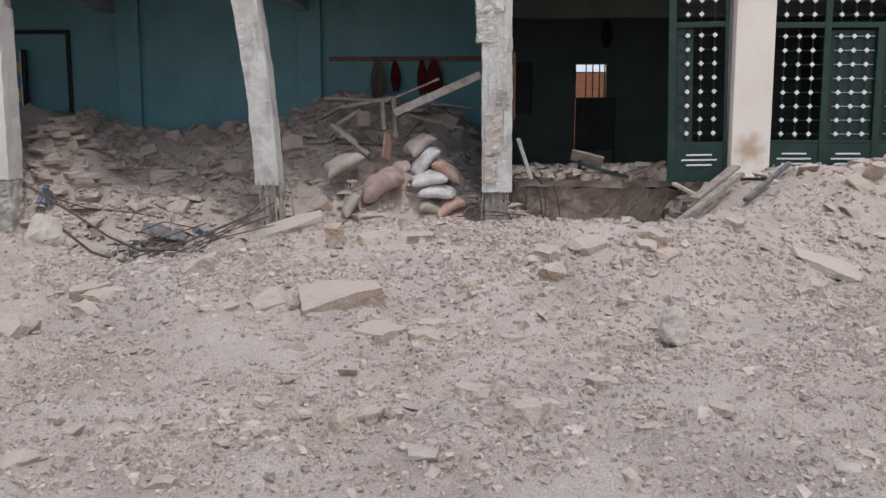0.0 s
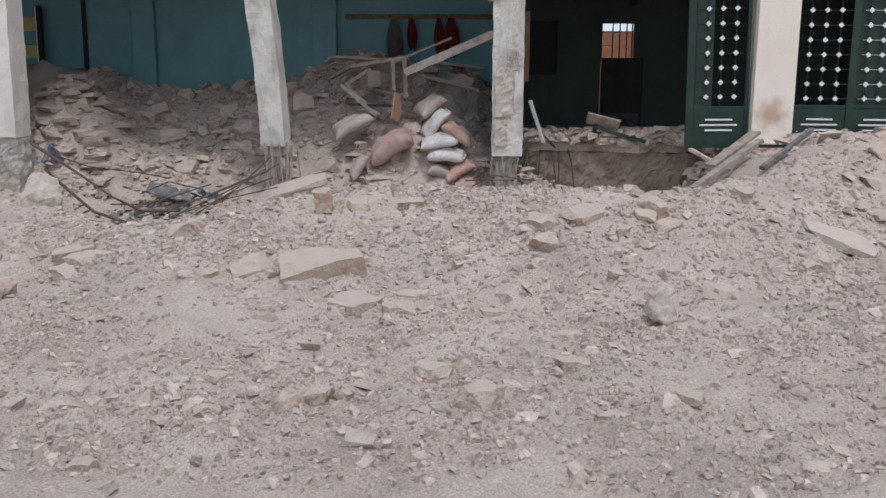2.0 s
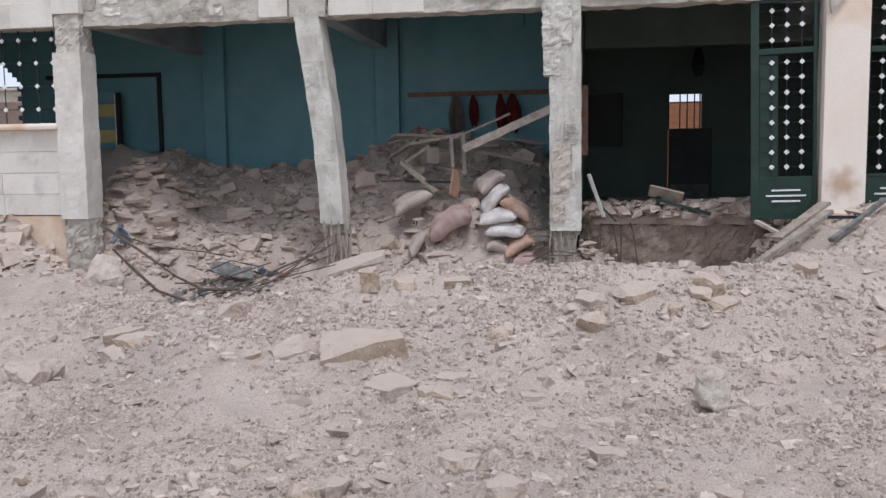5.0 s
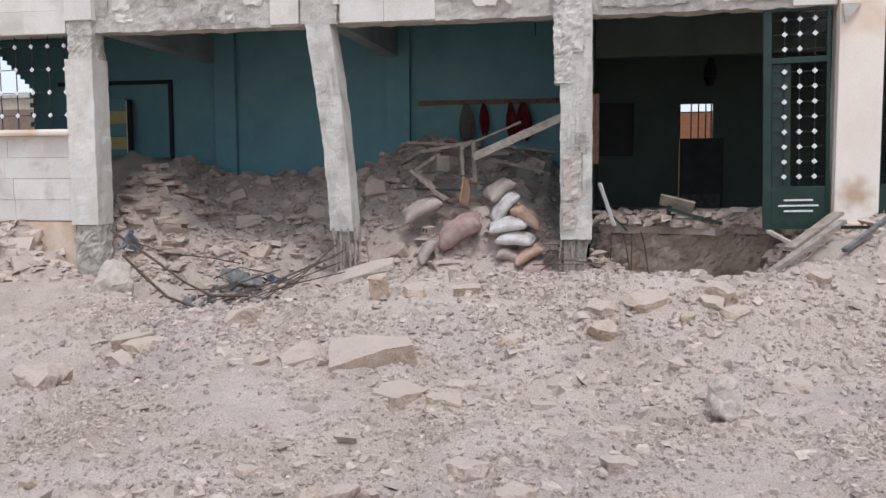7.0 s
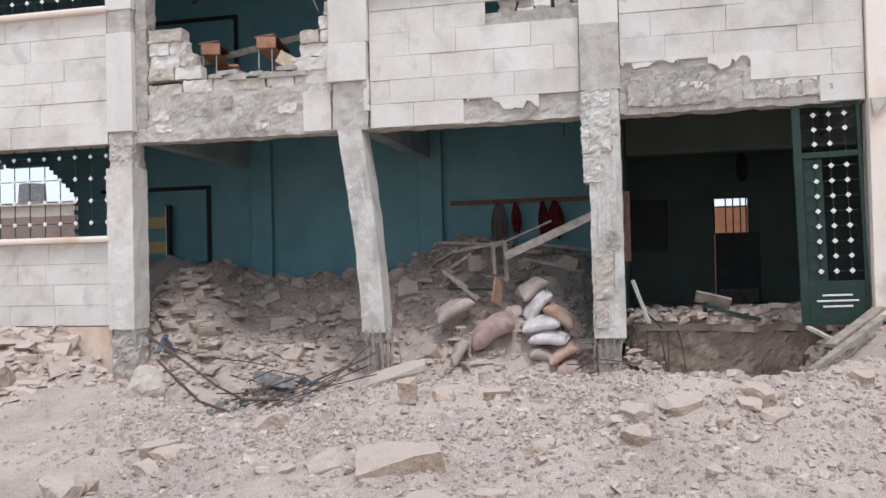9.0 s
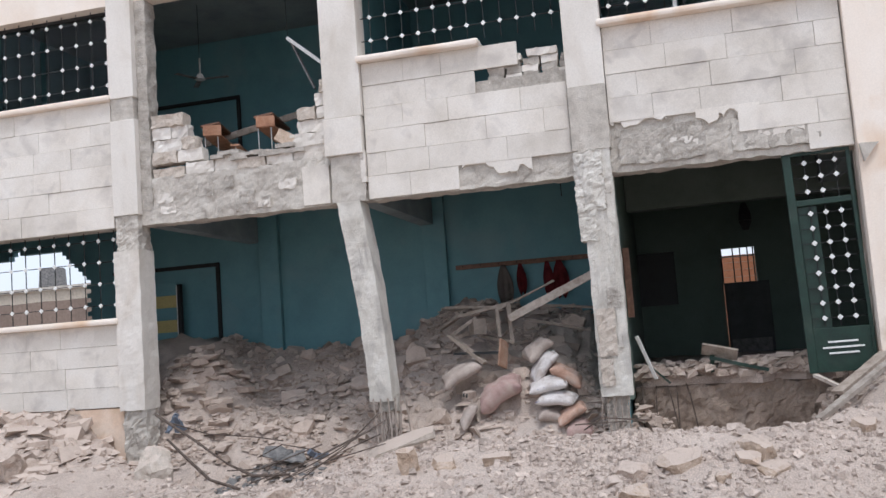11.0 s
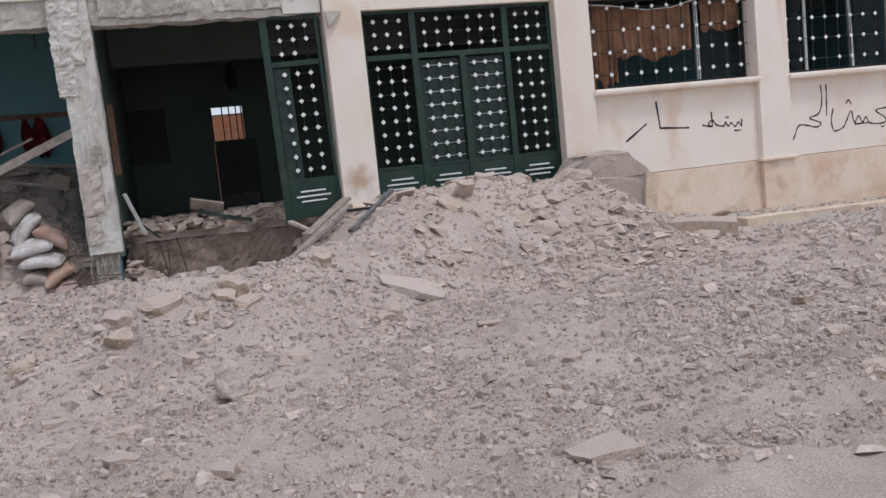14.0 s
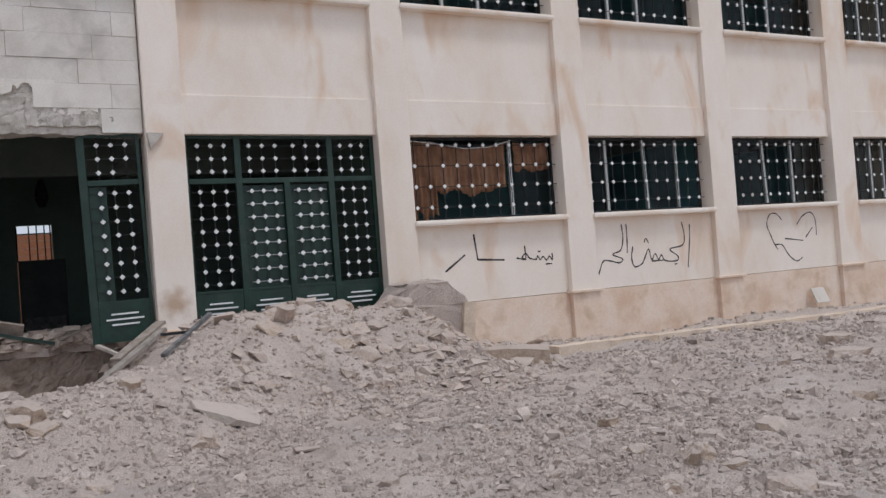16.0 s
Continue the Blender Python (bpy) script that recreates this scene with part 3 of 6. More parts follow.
# ---- rooms behind the front ----
def slab_edge(x0, x1, y0, y1, z0, z1, seed):
    """A floor slab whose front edge is broken."""
    bm = rough_box(x0, x1, y0, y1, z0, z1, 0.2, 0.0, seed)
    for v in bm.verts:
        if v.co.y < y0 + 0.05:
            v.co.y += 0.35 * noise.noise(Vector((v.co.x * 1.6, seed, 0))) + 0.1 * noise.noise(Vector((v.co.x * 6, seed, 4)))
    roughen(bm, 0.035, 0.3, 7)
    return bm


X0, X1 = -16.5, 21.3
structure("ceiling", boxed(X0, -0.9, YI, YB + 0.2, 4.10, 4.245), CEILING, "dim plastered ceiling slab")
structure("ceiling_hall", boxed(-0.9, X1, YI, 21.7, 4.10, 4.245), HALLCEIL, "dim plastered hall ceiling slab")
structure("roof", boxed(X0, X1 + 0.15, YI, 21.7, 8.0, 8.2), CEILING, "flat roof slab")
structure("upper_floor", boxed(X0, X1, YI - 0.05, YB, 4.25, 4.27), CONCRETE, "dusty upper floor")
structure("hall_floor", slab_edge(-0.83, 2.42, 14.5, 21.5, 0.33, FLOOR, 3.0), DUST, "broken concrete hall floor")
structure("floor_1", boxed(2.43, X1, YI, 21.5, 0.28, FLOOR), CONCRETE, "concrete floor of the rooms")
structure("footing", rough_box(-0.82, 2.4, 14.5, 14.95, -1.3, 0.325, 0.045, 0.05, 31.0, 0.22), BROWNFOOTING, "rough masonry footing under the hall floor")

# the back wall of the classroom, in courses, blown through behind the far window
bm = bmesh.new()
for r in range(41):
    z0, z1 = r * 0.1, r * 0.1 + 0.1
    x = -16.5 - 0.1 * (r % 2)
    while x < -11.3:
        cx, cz = x + 0.1, z0 + 0.05
        ex, ez = (cx + 14.1) / 1.62, (cz - 2.3) / 1.5
        if ex ** 4 + max(0, ez) ** 2 > 1.0 + 0.16 * noise.noise(Vector((cx * 1.7, cz * 2.3, 0))) or cz < 1.9:
            box(bm, max(x, -16.5), min(x + 0.2, -11.3), YB, YB + 0.18, z0, z1)
        x += 0.2
structure("wall_back_1", bm, TEAL, "teal painted block wall with a ragged hole blown through")
structure("wall_back_2", boxed(-11.3, -0.9, YB, YB + 0.2, -0.6, 4.1), TEAL, "teal painted classroom back wall")
for x, w in ((-8.16, 0.45), (-4.59, 0.46)):
    structure("wall_pier", boxed(x - w / 2, x + w / 2, YB - 0.13, YB, -0.2, 4.1, 0.01), TEAL, "teal painted pier on the back wall")
structure("wall_partition", boxed(-0.98, -0.90, YI + 0.4, YB, -0.6, 4.1), TEAL, "teal painted partition wall")
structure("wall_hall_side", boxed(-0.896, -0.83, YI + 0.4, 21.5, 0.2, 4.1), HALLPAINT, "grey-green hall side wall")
structure("wall_side_far", boxed(-16.7, -16.5, YW, YB + 0.2, -0.6, 8.2), PLASTER, "plain end wall")
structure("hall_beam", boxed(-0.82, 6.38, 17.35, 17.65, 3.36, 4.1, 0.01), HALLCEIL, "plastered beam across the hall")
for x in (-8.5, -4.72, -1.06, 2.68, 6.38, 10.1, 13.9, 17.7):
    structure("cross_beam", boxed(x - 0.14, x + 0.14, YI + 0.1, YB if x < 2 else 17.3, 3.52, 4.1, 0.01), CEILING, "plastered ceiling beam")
# hall back wall with a doorway and a dark hatch
HB = 21.5
for x0, x1, z0, z1 in ((-0.9, 1.01, 0.2, 1.62), (-0.9, -0.86, 1.62, 2.84), (0.0, 1.01, 1.62, 2.84), (-0.9, 1.01, 2.84, 4.1), (1.01, 1.75, 2.79, 4.1), (1.75, 6.3, 0.2, 4.1)):
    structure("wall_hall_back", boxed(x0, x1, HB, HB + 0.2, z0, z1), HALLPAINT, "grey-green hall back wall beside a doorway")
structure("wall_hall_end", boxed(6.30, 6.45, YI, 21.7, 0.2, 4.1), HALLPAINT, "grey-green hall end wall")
structure("wall_back_3", boxed(6.45, X1, YB, YB + 0.2, 0.2, 4.1), TEAL, "teal painted back wall")
structure("wall_cross", boxed(13.85, 13.98, YI, YB, 0.2, 4.1), TEAL, "teal painted cross wall")
structure("wall_back_upper", boxed(X0, X1, YB, YB + 0.2, 4.27, 8.0), TEAL, "teal painted upper back wall")
for x in (-12.4, -4.85, -1.06, 6.38, 13.9):
    structure("wall_upper_cross", boxed(x - 0.07, x + 0.07, YI, YB, 4.27, 8.0), TEAL, "teal painted upper cross wall")
structure("wall_end", boxed(X1, X1 + 0.15, YW, 21.7, -0.8, TOP), PLASTER, "cream end wall")
structure("quoin", rough_box(21.42, 21.62, YP - 0.02, YP + 0.5, 0.55, TOP, 0.2, 0.012, 40.0, 0.3), CLAD, "rough stone corner strip")
structure("quoin_foot", rough_box(21.38, 21.8, YP - 0.12, YP + 0.5, -0.8, 0.55, 0.2, 0.015, 41.0, 0.3), CLAD, "rough stone corner base")

# the doorway's leaf and the light over it
p = thing("back_door", 1.0, HB + 0.205, FLOOR, "dark metal back door with a barred light over it", "door")
part("leaf", boxed(0.02, 0.98, -0.26, -0.21, -0.1, 1.56, 0.006), LEAFPAINT, p, "dark closed leaf")
part("kick_plate", boxed(0.08, 0.92, -0.275, -0.262, 0.0, 0.3, 0.004), BURNT, p)
for x in (0.03, 0.28, 0.44, 0.60, 0.72):
    part("bar", boxed(x - 0.013, x + 0.013, -0.06, -0.03, 1.54, 2.34), IRON, p)
part("rail", boxed(0.01, 0.75, -0.06, -0.03, 2.14, 2.17), PALEPAINT, p)
p = thing("courtyard_wall", 2.0, 26, -0.3, "orange brick courtyard wall behind the hall", "wall")
for r in range(16):
    part("course", boxed(-4, 5, 0.0 + 0.004 * (r % 2), 0.2, r * 0.2, r * 0.2 + 0.19, 0.005), BRICKFAR, p)
part("core", boxed(-3.99, 4.99, 0.02, 0.19, 0, 3.19), MORTAR, p)
tagged(part("hatch_board", boxed(-0.88, 0.05, HB + 0.201, HB + 0.26, 1.58, 2.88, 0.01), BLACKBOARD), "dark shuttered hatch in the hall wall", "hatch")
# hanging lantern in the hall
p = thing("hanging_lantern", 1.42, 19.3, 4.1, "dark hanging lantern under the hall ceiling", "lamp")
part("cord", rod(bmesh.new(), (0, 0, 0), (0, 0, -0.62), 0.008), IRON, p)
bm = bmesh.new()
for z, r0, r1 in ((-0.66, 0.05, 0.11), (-0.83, 0.11, 0.13), (-1.03, 0.13, 0.06)):
    bmesh.ops.create_cone(bm, cap_ends=True, segments=10, radius1=r1, radius2=r0, depth=0.18, matrix=Matrix.Translation((0, 0, z)))
part("body", bm, IRON, p)
# broken door frame edge behind the stripped column
tagged(part("door_post", boxed(-0.82, -0.72, 14.2, 14.28, 1.4, 2.45, 0.01), DARKWOOD), "brown splintered door post at the partition", "door post")

# ---- classroom things ----
p = thing("coat_rail", -2.71, YB - 0.05, 2.62, "brown wooden coat rail along the teal wall", "coat rail")
part("board", boxed(-1.5, 1.75, -0.0, 0.03, -0.045, 0.045, 0.006), DARKWOOD, p)
for i in range(9):
    x = -1.35 + i * 0.36
    part("hook", tube(bmesh.new(), [(x, 0, 0.02), (x, -0.06, 0.0), (x, -0.07, 0.03)], 0.006), IRON, p)


def cloth(x, w, length, mat, label):
    bm = bmesh.new()
    n, rws = 8, 10
    vs = []
    for r in range(rws + 1):
        s = r / rws
        half = w * (0.18 + 0.5 * math.sin(min(1, s * 1.1) * math.pi * 0.75)) * (1 if s < 0.92 else 0.7)
        vs.append([bm.verts.new((x + half * (2 * c / n - 1) + 0.03 * s, YB - 0.13 + 0.035 * math.sin(c * 1.9 + s * 2) * s, 2.59 - length * s - 0.04 * math.sin(c * 1.3) * s)) for c in range(n + 1)])
    for r in range(rws):
        for c in range(n):
            bm.faces.new((vs[r][c], vs[r][c + 1], vs[r + 1][c + 1], vs[r + 1][c]))
    bmesh.ops.solidify(bm, geom=bm.faces[:], thickness=0.012)
    ob = tagged(part("hanging_cloth", bm, mat), label, "cloth", "cloths on the rail")
    for f in ob.data.polygons:
        f.use_smooth = True


cloth(-3.25, 0.24, 0.78, GREYCLOTH, "grey garment hanging from the rail")
cloth(-2.92, 0.15, 0.58, REDCLOTH, "short dark red garment hanging from the rail")
cloth(-2.40, 0.16, 0.66, REDCLOTH, "dark red garment hanging from the rail")
cloth(-2.17, 0.24, 0.70, REDCLOTH, "wide dark red garment hanging from the rail")

p = thing("door_frame", -10.0, YB - 0.06, 0, "dark steel door frame on the teal wall", "door frame")
part("head", boxed(-1.9, 0.66, 0, 0.06, 3.12, 3.20, 0.01), IRON, p)
part("post", boxed(0.58, 0.66, 0, 0.06, 0.4, 3.12, 0.01), IRON, p)
p = thing("striped_door", -11.0, YB - 0.2, 0.5, "open door leaf striped yellow and blue", "door")
for i in range(9):
    part("board", boxed(0, 0.72, 0, 0.05, i * 0.26, i * 0.26 + 0.255, 0.006), YELLOW if i % 2 else TEAL, p)
part("edge", boxed(0.76, 0.84, -0.05, 0.05, 0.2, 2.3, 0.008), IRON, p)
part("edge_light", boxed(0.725, 0.758, -0.02, 0.04, 1.1, 2.28), PALEPAINT, p)
tagged(part("wall_lamp", box(boxed(-3.2, -2.75, 15.9, 16.0, 3.98, 4.07, 0.02), -3.1, -2.85, 15.92, 15.98, 3.9, 3.98, 0.01), ALU), "small dull ceiling light fitting in the classroom", "lamp")
tagged(part("wire", rod(bmesh.new(), (-1.75, 15.0, 4.1), (-1.74, 15.0, 3.45), 0.008), IRON), "loose wire hanging from the ceiling", "wire")


# ---- grilles and windows ----
def shared(name, bm, mat):
    me = bpy.data.meshes.new(name)
    bm.normal_update()
    bm.to_mesh(me)
    bm.free()
    me.materials.append(mat)
    return me


def place(name, me, parent, x, y, z, s=None):
    ob = new(name, me)
    ob.location = (x, y, z)
    if s:
        ob.scale = s
    ob.parent = parent
    return ob


DIAMOND = shared("diamond", boxed(-0.028, 0.028, -0.010, 0.010, -0.028, 0.028, 0.003, pose(0, 0, 0, 0, 45, 0)), PALEPAINT)
BAR = shared("bar", boxed(-0.006, 0.006, -0.006, 0.006, -0.5, 0.5), IRON)
CROSSBAR = shared("crossbar", boxed(-0.5, 0.5, -0.006, 0.006, -0.006, 0.006), IRON)


def diamonds(parent, xs, zs, skip=()):
    for i, x in enumerate(xs):
        for j, z in enumerate(zs):
            if (i, j) not in skip:
                d = place("diamond", DIAMOND, parent, x, -0.012, z)
                d.rotation_euler = (0, radians(random.uniform(-5, 5)), 0)


def grille(k, z0, z1, cols, rows, a=None, b=None, label="dark iron window grille with white diamond studs"):
    a, b = (a, b) if a is not None else bay(k)
    g = thing("window_grille", (a + b) / 2, YG, z0, label, "window grille", "facade window grilles")
    w, h = b - a, z1 - z0
    xs = [-w / 2 + w * (i + 0.6) / (cols + 0.2) for i in range(cols)]
    zs = [h * (0.16 + 0.245 * j) for j in range(rows)]
    for x in xs:
        place("bar", BAR, g, x, 0, h / 2, (1, 1, h))
    for z in zs:
        place("crossbar", CROSSBAR, g, 0, 0, z, (w, 1, 1))
    skip = [(random.randrange(cols), random.randrange(rows)) for _ in range(random.choice((0, 1, 2)))]
    diamonds(g, xs, zs, skip)
    return g


def window(k, z0, z1, mullions, panes, a=None, b=None):
    a, b = (a, b) if a is not None else bay(k)
    wn_ = tagged(new("window_%d" % (k + 1 + (10 if z0 > 4 else 0))), "sliding aluminium window behind the grille", kind="structure")
    wn_.matrix_basis = pose((a + b) / 2, YG + 0.12, z0)
    w, h = b - a, z1 - z0
    bm = boxed(-w / 2, w / 2, -0.03, 0.03, 0, 0.05)
    box(bm, -w / 2, w / 2, -0.03, 0.03, h - 0.05, h)
    box(bm, -w / 2, -w / 2 + 0.04, -0.03, 0.03, 0.05, h - 0.05)
    box(bm, w / 2 - 0.04, w / 2, -0.03, 0.03, 0.05, h - 0.05)
    part("window_frame", bm, IRON, wn_)
    for x, lean in mullions:
        m = pose(x - (a + b) / 2, 0, 0.05, 0, lean, 0)
        part("mullion", boxed(-0.028, 0.028, -0.03, 0.03, 0, h - 0.1, 0.004, m), ALU, wn_, "pale aluminium mullion")
    for x0, x1 in panes:
        pn = part("pane", boxed(x0 - (a + b) / 2, x1 - (a + b) / 2, 0.0, 0.006, 0.06, h - 0.06), GLASS, wn_)
        pn.visible_shadow = False
    return wn_


grille(0, SILL, LINTEL, 12, 4)
for k, cols in ((5, 11), (6, 11), (7, 11), (8, 11)):
    grille(k, SILL, LINTEL, cols, 4)
for k in (0, 3, 4, 5, 6, 7, 8):
    grille(k, UP_SILL, UP_LINTEL, 12 if k < 5 else 11, 4)
grille(2, UP_SILL + 0.06, UP_LINTEL, 12, 4, label="dark iron window grille bent above a broken sill")
window(5, SILL, LINTEL, ((8.88, 0),), ((8.9, 9.75),))
window(6, SILL, LINTEL, ((11.1, 0), (12.11, -2), (12.92, 0)), ((10.55, 11.1), (12.2, 12.9)))
window(7, SILL, LINTEL, ((15.5, -2.5), (16.34, 0)), ((14.3, 15.4), (16.4, 17.2)))
window(8, SILL, LINTEL, ((19.07, 0), (19.52, 0), (20.34, 0)), ((18.1, 19.0), (19.6, 20.3)))
for k in (5, 6, 7, 8):
    a, b = bay(k)
    window(k, UP_SILL, UP_LINTEL, ((a + 1.0, 0), (a + 1.75, 0)), ((a + 0.1, a + 0.95), (a + 1.8, b - 0.1)))
for k in (0, 3, 4):
    a, b = bay(k)
    window(k, UP_SILL, UP_LINTEL, ((a + 1.1, 0), (a + 2.0, 0)) if k else (), ((a + 0.1, a + 1.05), (a + 1.15, a + 1.95), (a + 2.05, b - 0.1)))


def drape(x0, x1, z_top, drop, folds, y, sag, label):
    bm = bmesh.new()
    n, rws, vs = folds * 8, 12, []
    for r in range(rws + 1):
        s = r / rws
        row = []
        for c in range(n + 1):
            u = c / n
            x = x0 + (x1 - x0) * u
            zt = z_top - sag * math.sin(u * math.pi)
            d = drop * (1 + 0.16 * noise.noise(Vector((u * 5, 1, 0))))
            row.append(bm.verts.new((x + 0.02 * noise.noise(Vector((u * 9, s * 3, 2))), y + 0.035 * math.sin(u * folds * 6.283) * (0.4 + 0.6 * s), zt - d * s)))
        vs.append(row)
    for r in range(rws):
        for c in range(n):
            bm.faces.new((vs[r][c], vs[r + 1][c], vs[r + 1][c + 1], vs[r][c + 1]))
    bmesh.ops.solidify(bm, geom=bm.faces[:], thickness=0.006)
    ob = part("curtain", bm, CURTAIN)
    for f in ob.data.polygons:
        f.use_smooth = True
    return tagged(ob, label, "curtain", "curtains")


drape(6.80, 7.32, 3.40, 1.3, 5, YG + 0.07, 0.02, "long brown curtain hanging behind the grille")
drape(7.25, 8.75, 3.38, 0.80, 11, YG + 0.07, 0.12, "short sagging brown curtain on a cord")
drape(8.95, 9.72, 3.38, 0.5, 6, YG + 0.07, 0.03, "torn short brown curtain piece behind glass")
tagged(part("sagging_cord", tube(bmesh.new(), [(6.8, YG + 0.06, 3.41), (7.3, YG + 0.05, 3.36), (7.9, YG + 0.05, 3.27), (8.4, YG + 0.05, 3.29), (8.9, YG + 0.06, 3.41)], 0.008), PALEPAINT), "pale sagging curtain cord", "cord")


# ---- gates ----
def gate_panel(parent, x0, x1, z0, z1, cols, rows, open_right=False, rods=False, backing=True, skip=()):
    """Studded grille between two posts: bars, rods and white studs."""
    cx, w, h = (x0 + x1) / 2, x1 - x0, z1 - z0
    xs = [cx + w * 0.30 * (2 * i / max(1, cols - 1) - 1) * (0.95 if cols == 3 else 1.25) for i in range(cols)]
    zs = [z0 + h * (j + 0.55) / (rows + 0.1) for j in range(rows)]
    for x in xs:
        place("bar", BAR, parent, x, 0, (z0 + z1) / 2, (1, 1, h))
    for z in zs:
        place("crossbar", CROSSBAR, parent, cx, 0, z, (w, 1, 1))
    diamonds(parent, xs, zs, skip)


def louvres(parent, cx, z, w):
    for i, ww in enumerate((0.72, 1.0, 0.72)):
        part("louvre", boxed(cx - w * ww / 2, cx + w * ww / 2, -0.045, -0.02, z - 0.075 * i - 0.012, z - 0.075 * i + 0.012, 0.004, pose(0, 0, 0, 0, 0, 0)), PALEPAINT, parent, "pale louvre slot")


GZ0, GT = 0.47, LINTEL
g1 = thing("narrow_gate", 1.55, YG, 0, "narrow dark green steel gate leaf standing at the open entrance", "gate")
w = 0.86
part("post", boxed(0.0, 0.11, -0.035, 0.035, GZ0, GT, 0.006), GREEN, g1)
part("post", boxed(w - 0.05, w, -0.03, 0.03, GZ0, GT, 0.006), GREEN, g1)
part("transom", boxed(0.11, w - 0.05, -0.033, 0.033, 2.73, 2.81, 0.006), GREEN, g1)
part("head", boxed(0.11, w - 0.05, -0.03, 0.03, GT - 0.05, GT, 0.004), GREEN, g1)
kick = part("kick_panel", boxed(0.11, w - 0.05, -0.02, 0.02, GZ0, 1.06, 0.004), GREEN, g1)
gate_panel(g1, 0.13, w - 0.05, 2.81, GT - 0.05, 3, 3, skip=((2, 0),))
gate_panel(g1, 0.13, w - 0.05, 1.08, 2.73, 3, 8)
louvres(kick, w / 2 + 0.03, 0.87, 0.52)
part("inner_sheet", boxed(0.12, 0.36, 0.02, 0.026, 1.06, 2.72), GREEN, g1, "dusty green sheet behind the studs")
g1.rotation_euler = (0, radians(-1.2), radians(-4))

a, b = PIL[4][1], PIL[5][0]
W = b - a
g2 = thing("entrance_gate", a, YG, 0, "dark green steel double gate with white diamond studs", "gate")
posts = (0.0, 0.78, 1.55, 2.30, W - 0.07)
for i, x in enumerate(posts):
    top = GT if i != 2 else 2.73
    part("post", boxed(x, x + (0.07 if i in (0, 4) else 0.10), -0.035, 0.035, GZ0, top, 0.006), GREEN, g2)
for i in range(4):
    x0 = posts[i] + (0.07 if i == 0 else 0.10)
    x1 = posts[i + 1]
    kick = part("kick_panel", boxed(x0, x1, -0.02, 0.02, GZ0, 1.06, 0.004), GREEN, g2)
    louvres(kick, (x0 + x1) / 2, 0.90, 0.5)
    gate_panel(g2, x0, x1, 1.08, 2.72, 3, 8)
    part("rail", boxed(x0, x1, -0.028, 0.028, 1.06, 1.10, 0.004), GREEN, g2)
    if i in (1, 2):
        part("inner_sheet", boxed(x0, x1, 0.05, 0.056, 1.1, 2.7), GREEN, g2, "green sheet behind the studs")
        for j in range(8):
            z = 1.08 + 1.64 * (j + 0.55) / 8.1
            part("bright_rod", boxed(x0 + 0.06, x1 - 0.03, -0.012, -0.004, z - 0.004, z + 0.004), ALU, g2, "polished cross rod")
for x0, x1 in ((0.07, 0.78), (0.88, 2.30), (2.40, W - 0.07)):
    part("transom", boxed(x0, x1, -0.036, 0.036, 2.73, 2.81, 0.006), GREEN, g2)
    part("head", boxed(x0, x1, -0.03, 0.03, GT - 0.05, GT, 0.004), GREEN, g2)
gate_panel(g2, 0.07, 0.78, 2.81, GT - 0.05, 3, 3)
gate_panel(g2, 0.86, 1.60, 2.81, GT - 0.05, 3, 3)
gate_panel(g2, 1.58, 2.32, 2.81, GT - 0.05, 3, 3)
gate_panel(g2, 2.40, W - 0.07, 2.81, GT - 0.05, 3, 3)
bm = bmesh.new()
fl = [bm.verts.new((x, y, z)) for y in (YP - 0.07, YP - 0.01) for x, z in ((2.42, 3.47), (2.66, 3.46), (2.60, 3.40), (2.46, 3.22))]
for q in ((0, 1, 2, 3), (7, 6, 5, 4), (0, 4, 5, 1), (1, 5, 6, 2), (2, 6, 7, 3), (3, 7, 4, 0)):
    bm.faces.new([fl[i] for i in q])
bmesh.ops.recalc_face_normals(bm, faces=bm.faces[:])
tagged(part("torn_corner", bm, CONCRETE), "torn corner of render hanging on the pilaster", "render flake")


# ---- painted words on the wall ----
def stroke(bm, pts, wide=0.022):
    """A painted line: flat ribbons with round joints, a little proud of the plaster."""
    y = YW - 0.003
    out = []
    for i in range(len(pts) - 1):
        p0, p1, p2, p3 = (Vector(pts[max(0, min(len(pts) - 1, j))]) for j in (i - 1, i, i + 1, i + 2))
        for s in range(5):
            t = s / 5
            out.append(0.5 * ((2 * p1) + (p2 - p0) * t + (2 * p0 - 5 * p1 + 4 * p2 - p3) * t * t + (3 * p1 - p0 - 3 * p2 + p3) * t ** 3))
    out.append(Vector(pts[-1]))
    left, right = [], []
    for i, q in enumerate(out):
        d = (out[min(i + 1, len(out) - 1)] - out[max(i - 1, 0)])
        d = d.normalized() if d.length > 1e-6 else Vector((1, 0))
        nrm = Vector((-d.y, d.x)) * wide * (0.5 + 0.12 * math.sin(i * 1.3))
        left.append(bm.verts.new((q.x + nrm.x, y, q.y + nrm.y)))
        right.append(bm.verts.new((q.x - nrm.x, y, q.y - nrm.y)))
    for i in range(len(out) - 1):
        bm.faces.new((left[i], left[i + 1], right[i + 1], right[i]))


def graffiti(label, strokes, wide=0.026):
    bm = bmesh.new()
    for s in strokes:
        stroke(bm, s, wide)
    bmesh.ops.recalc_face_normals(bm, faces=bm.faces[:])
    tagged(part("graffiti", bm, PAINTMARK), label, "graffiti", "wall graffiti")


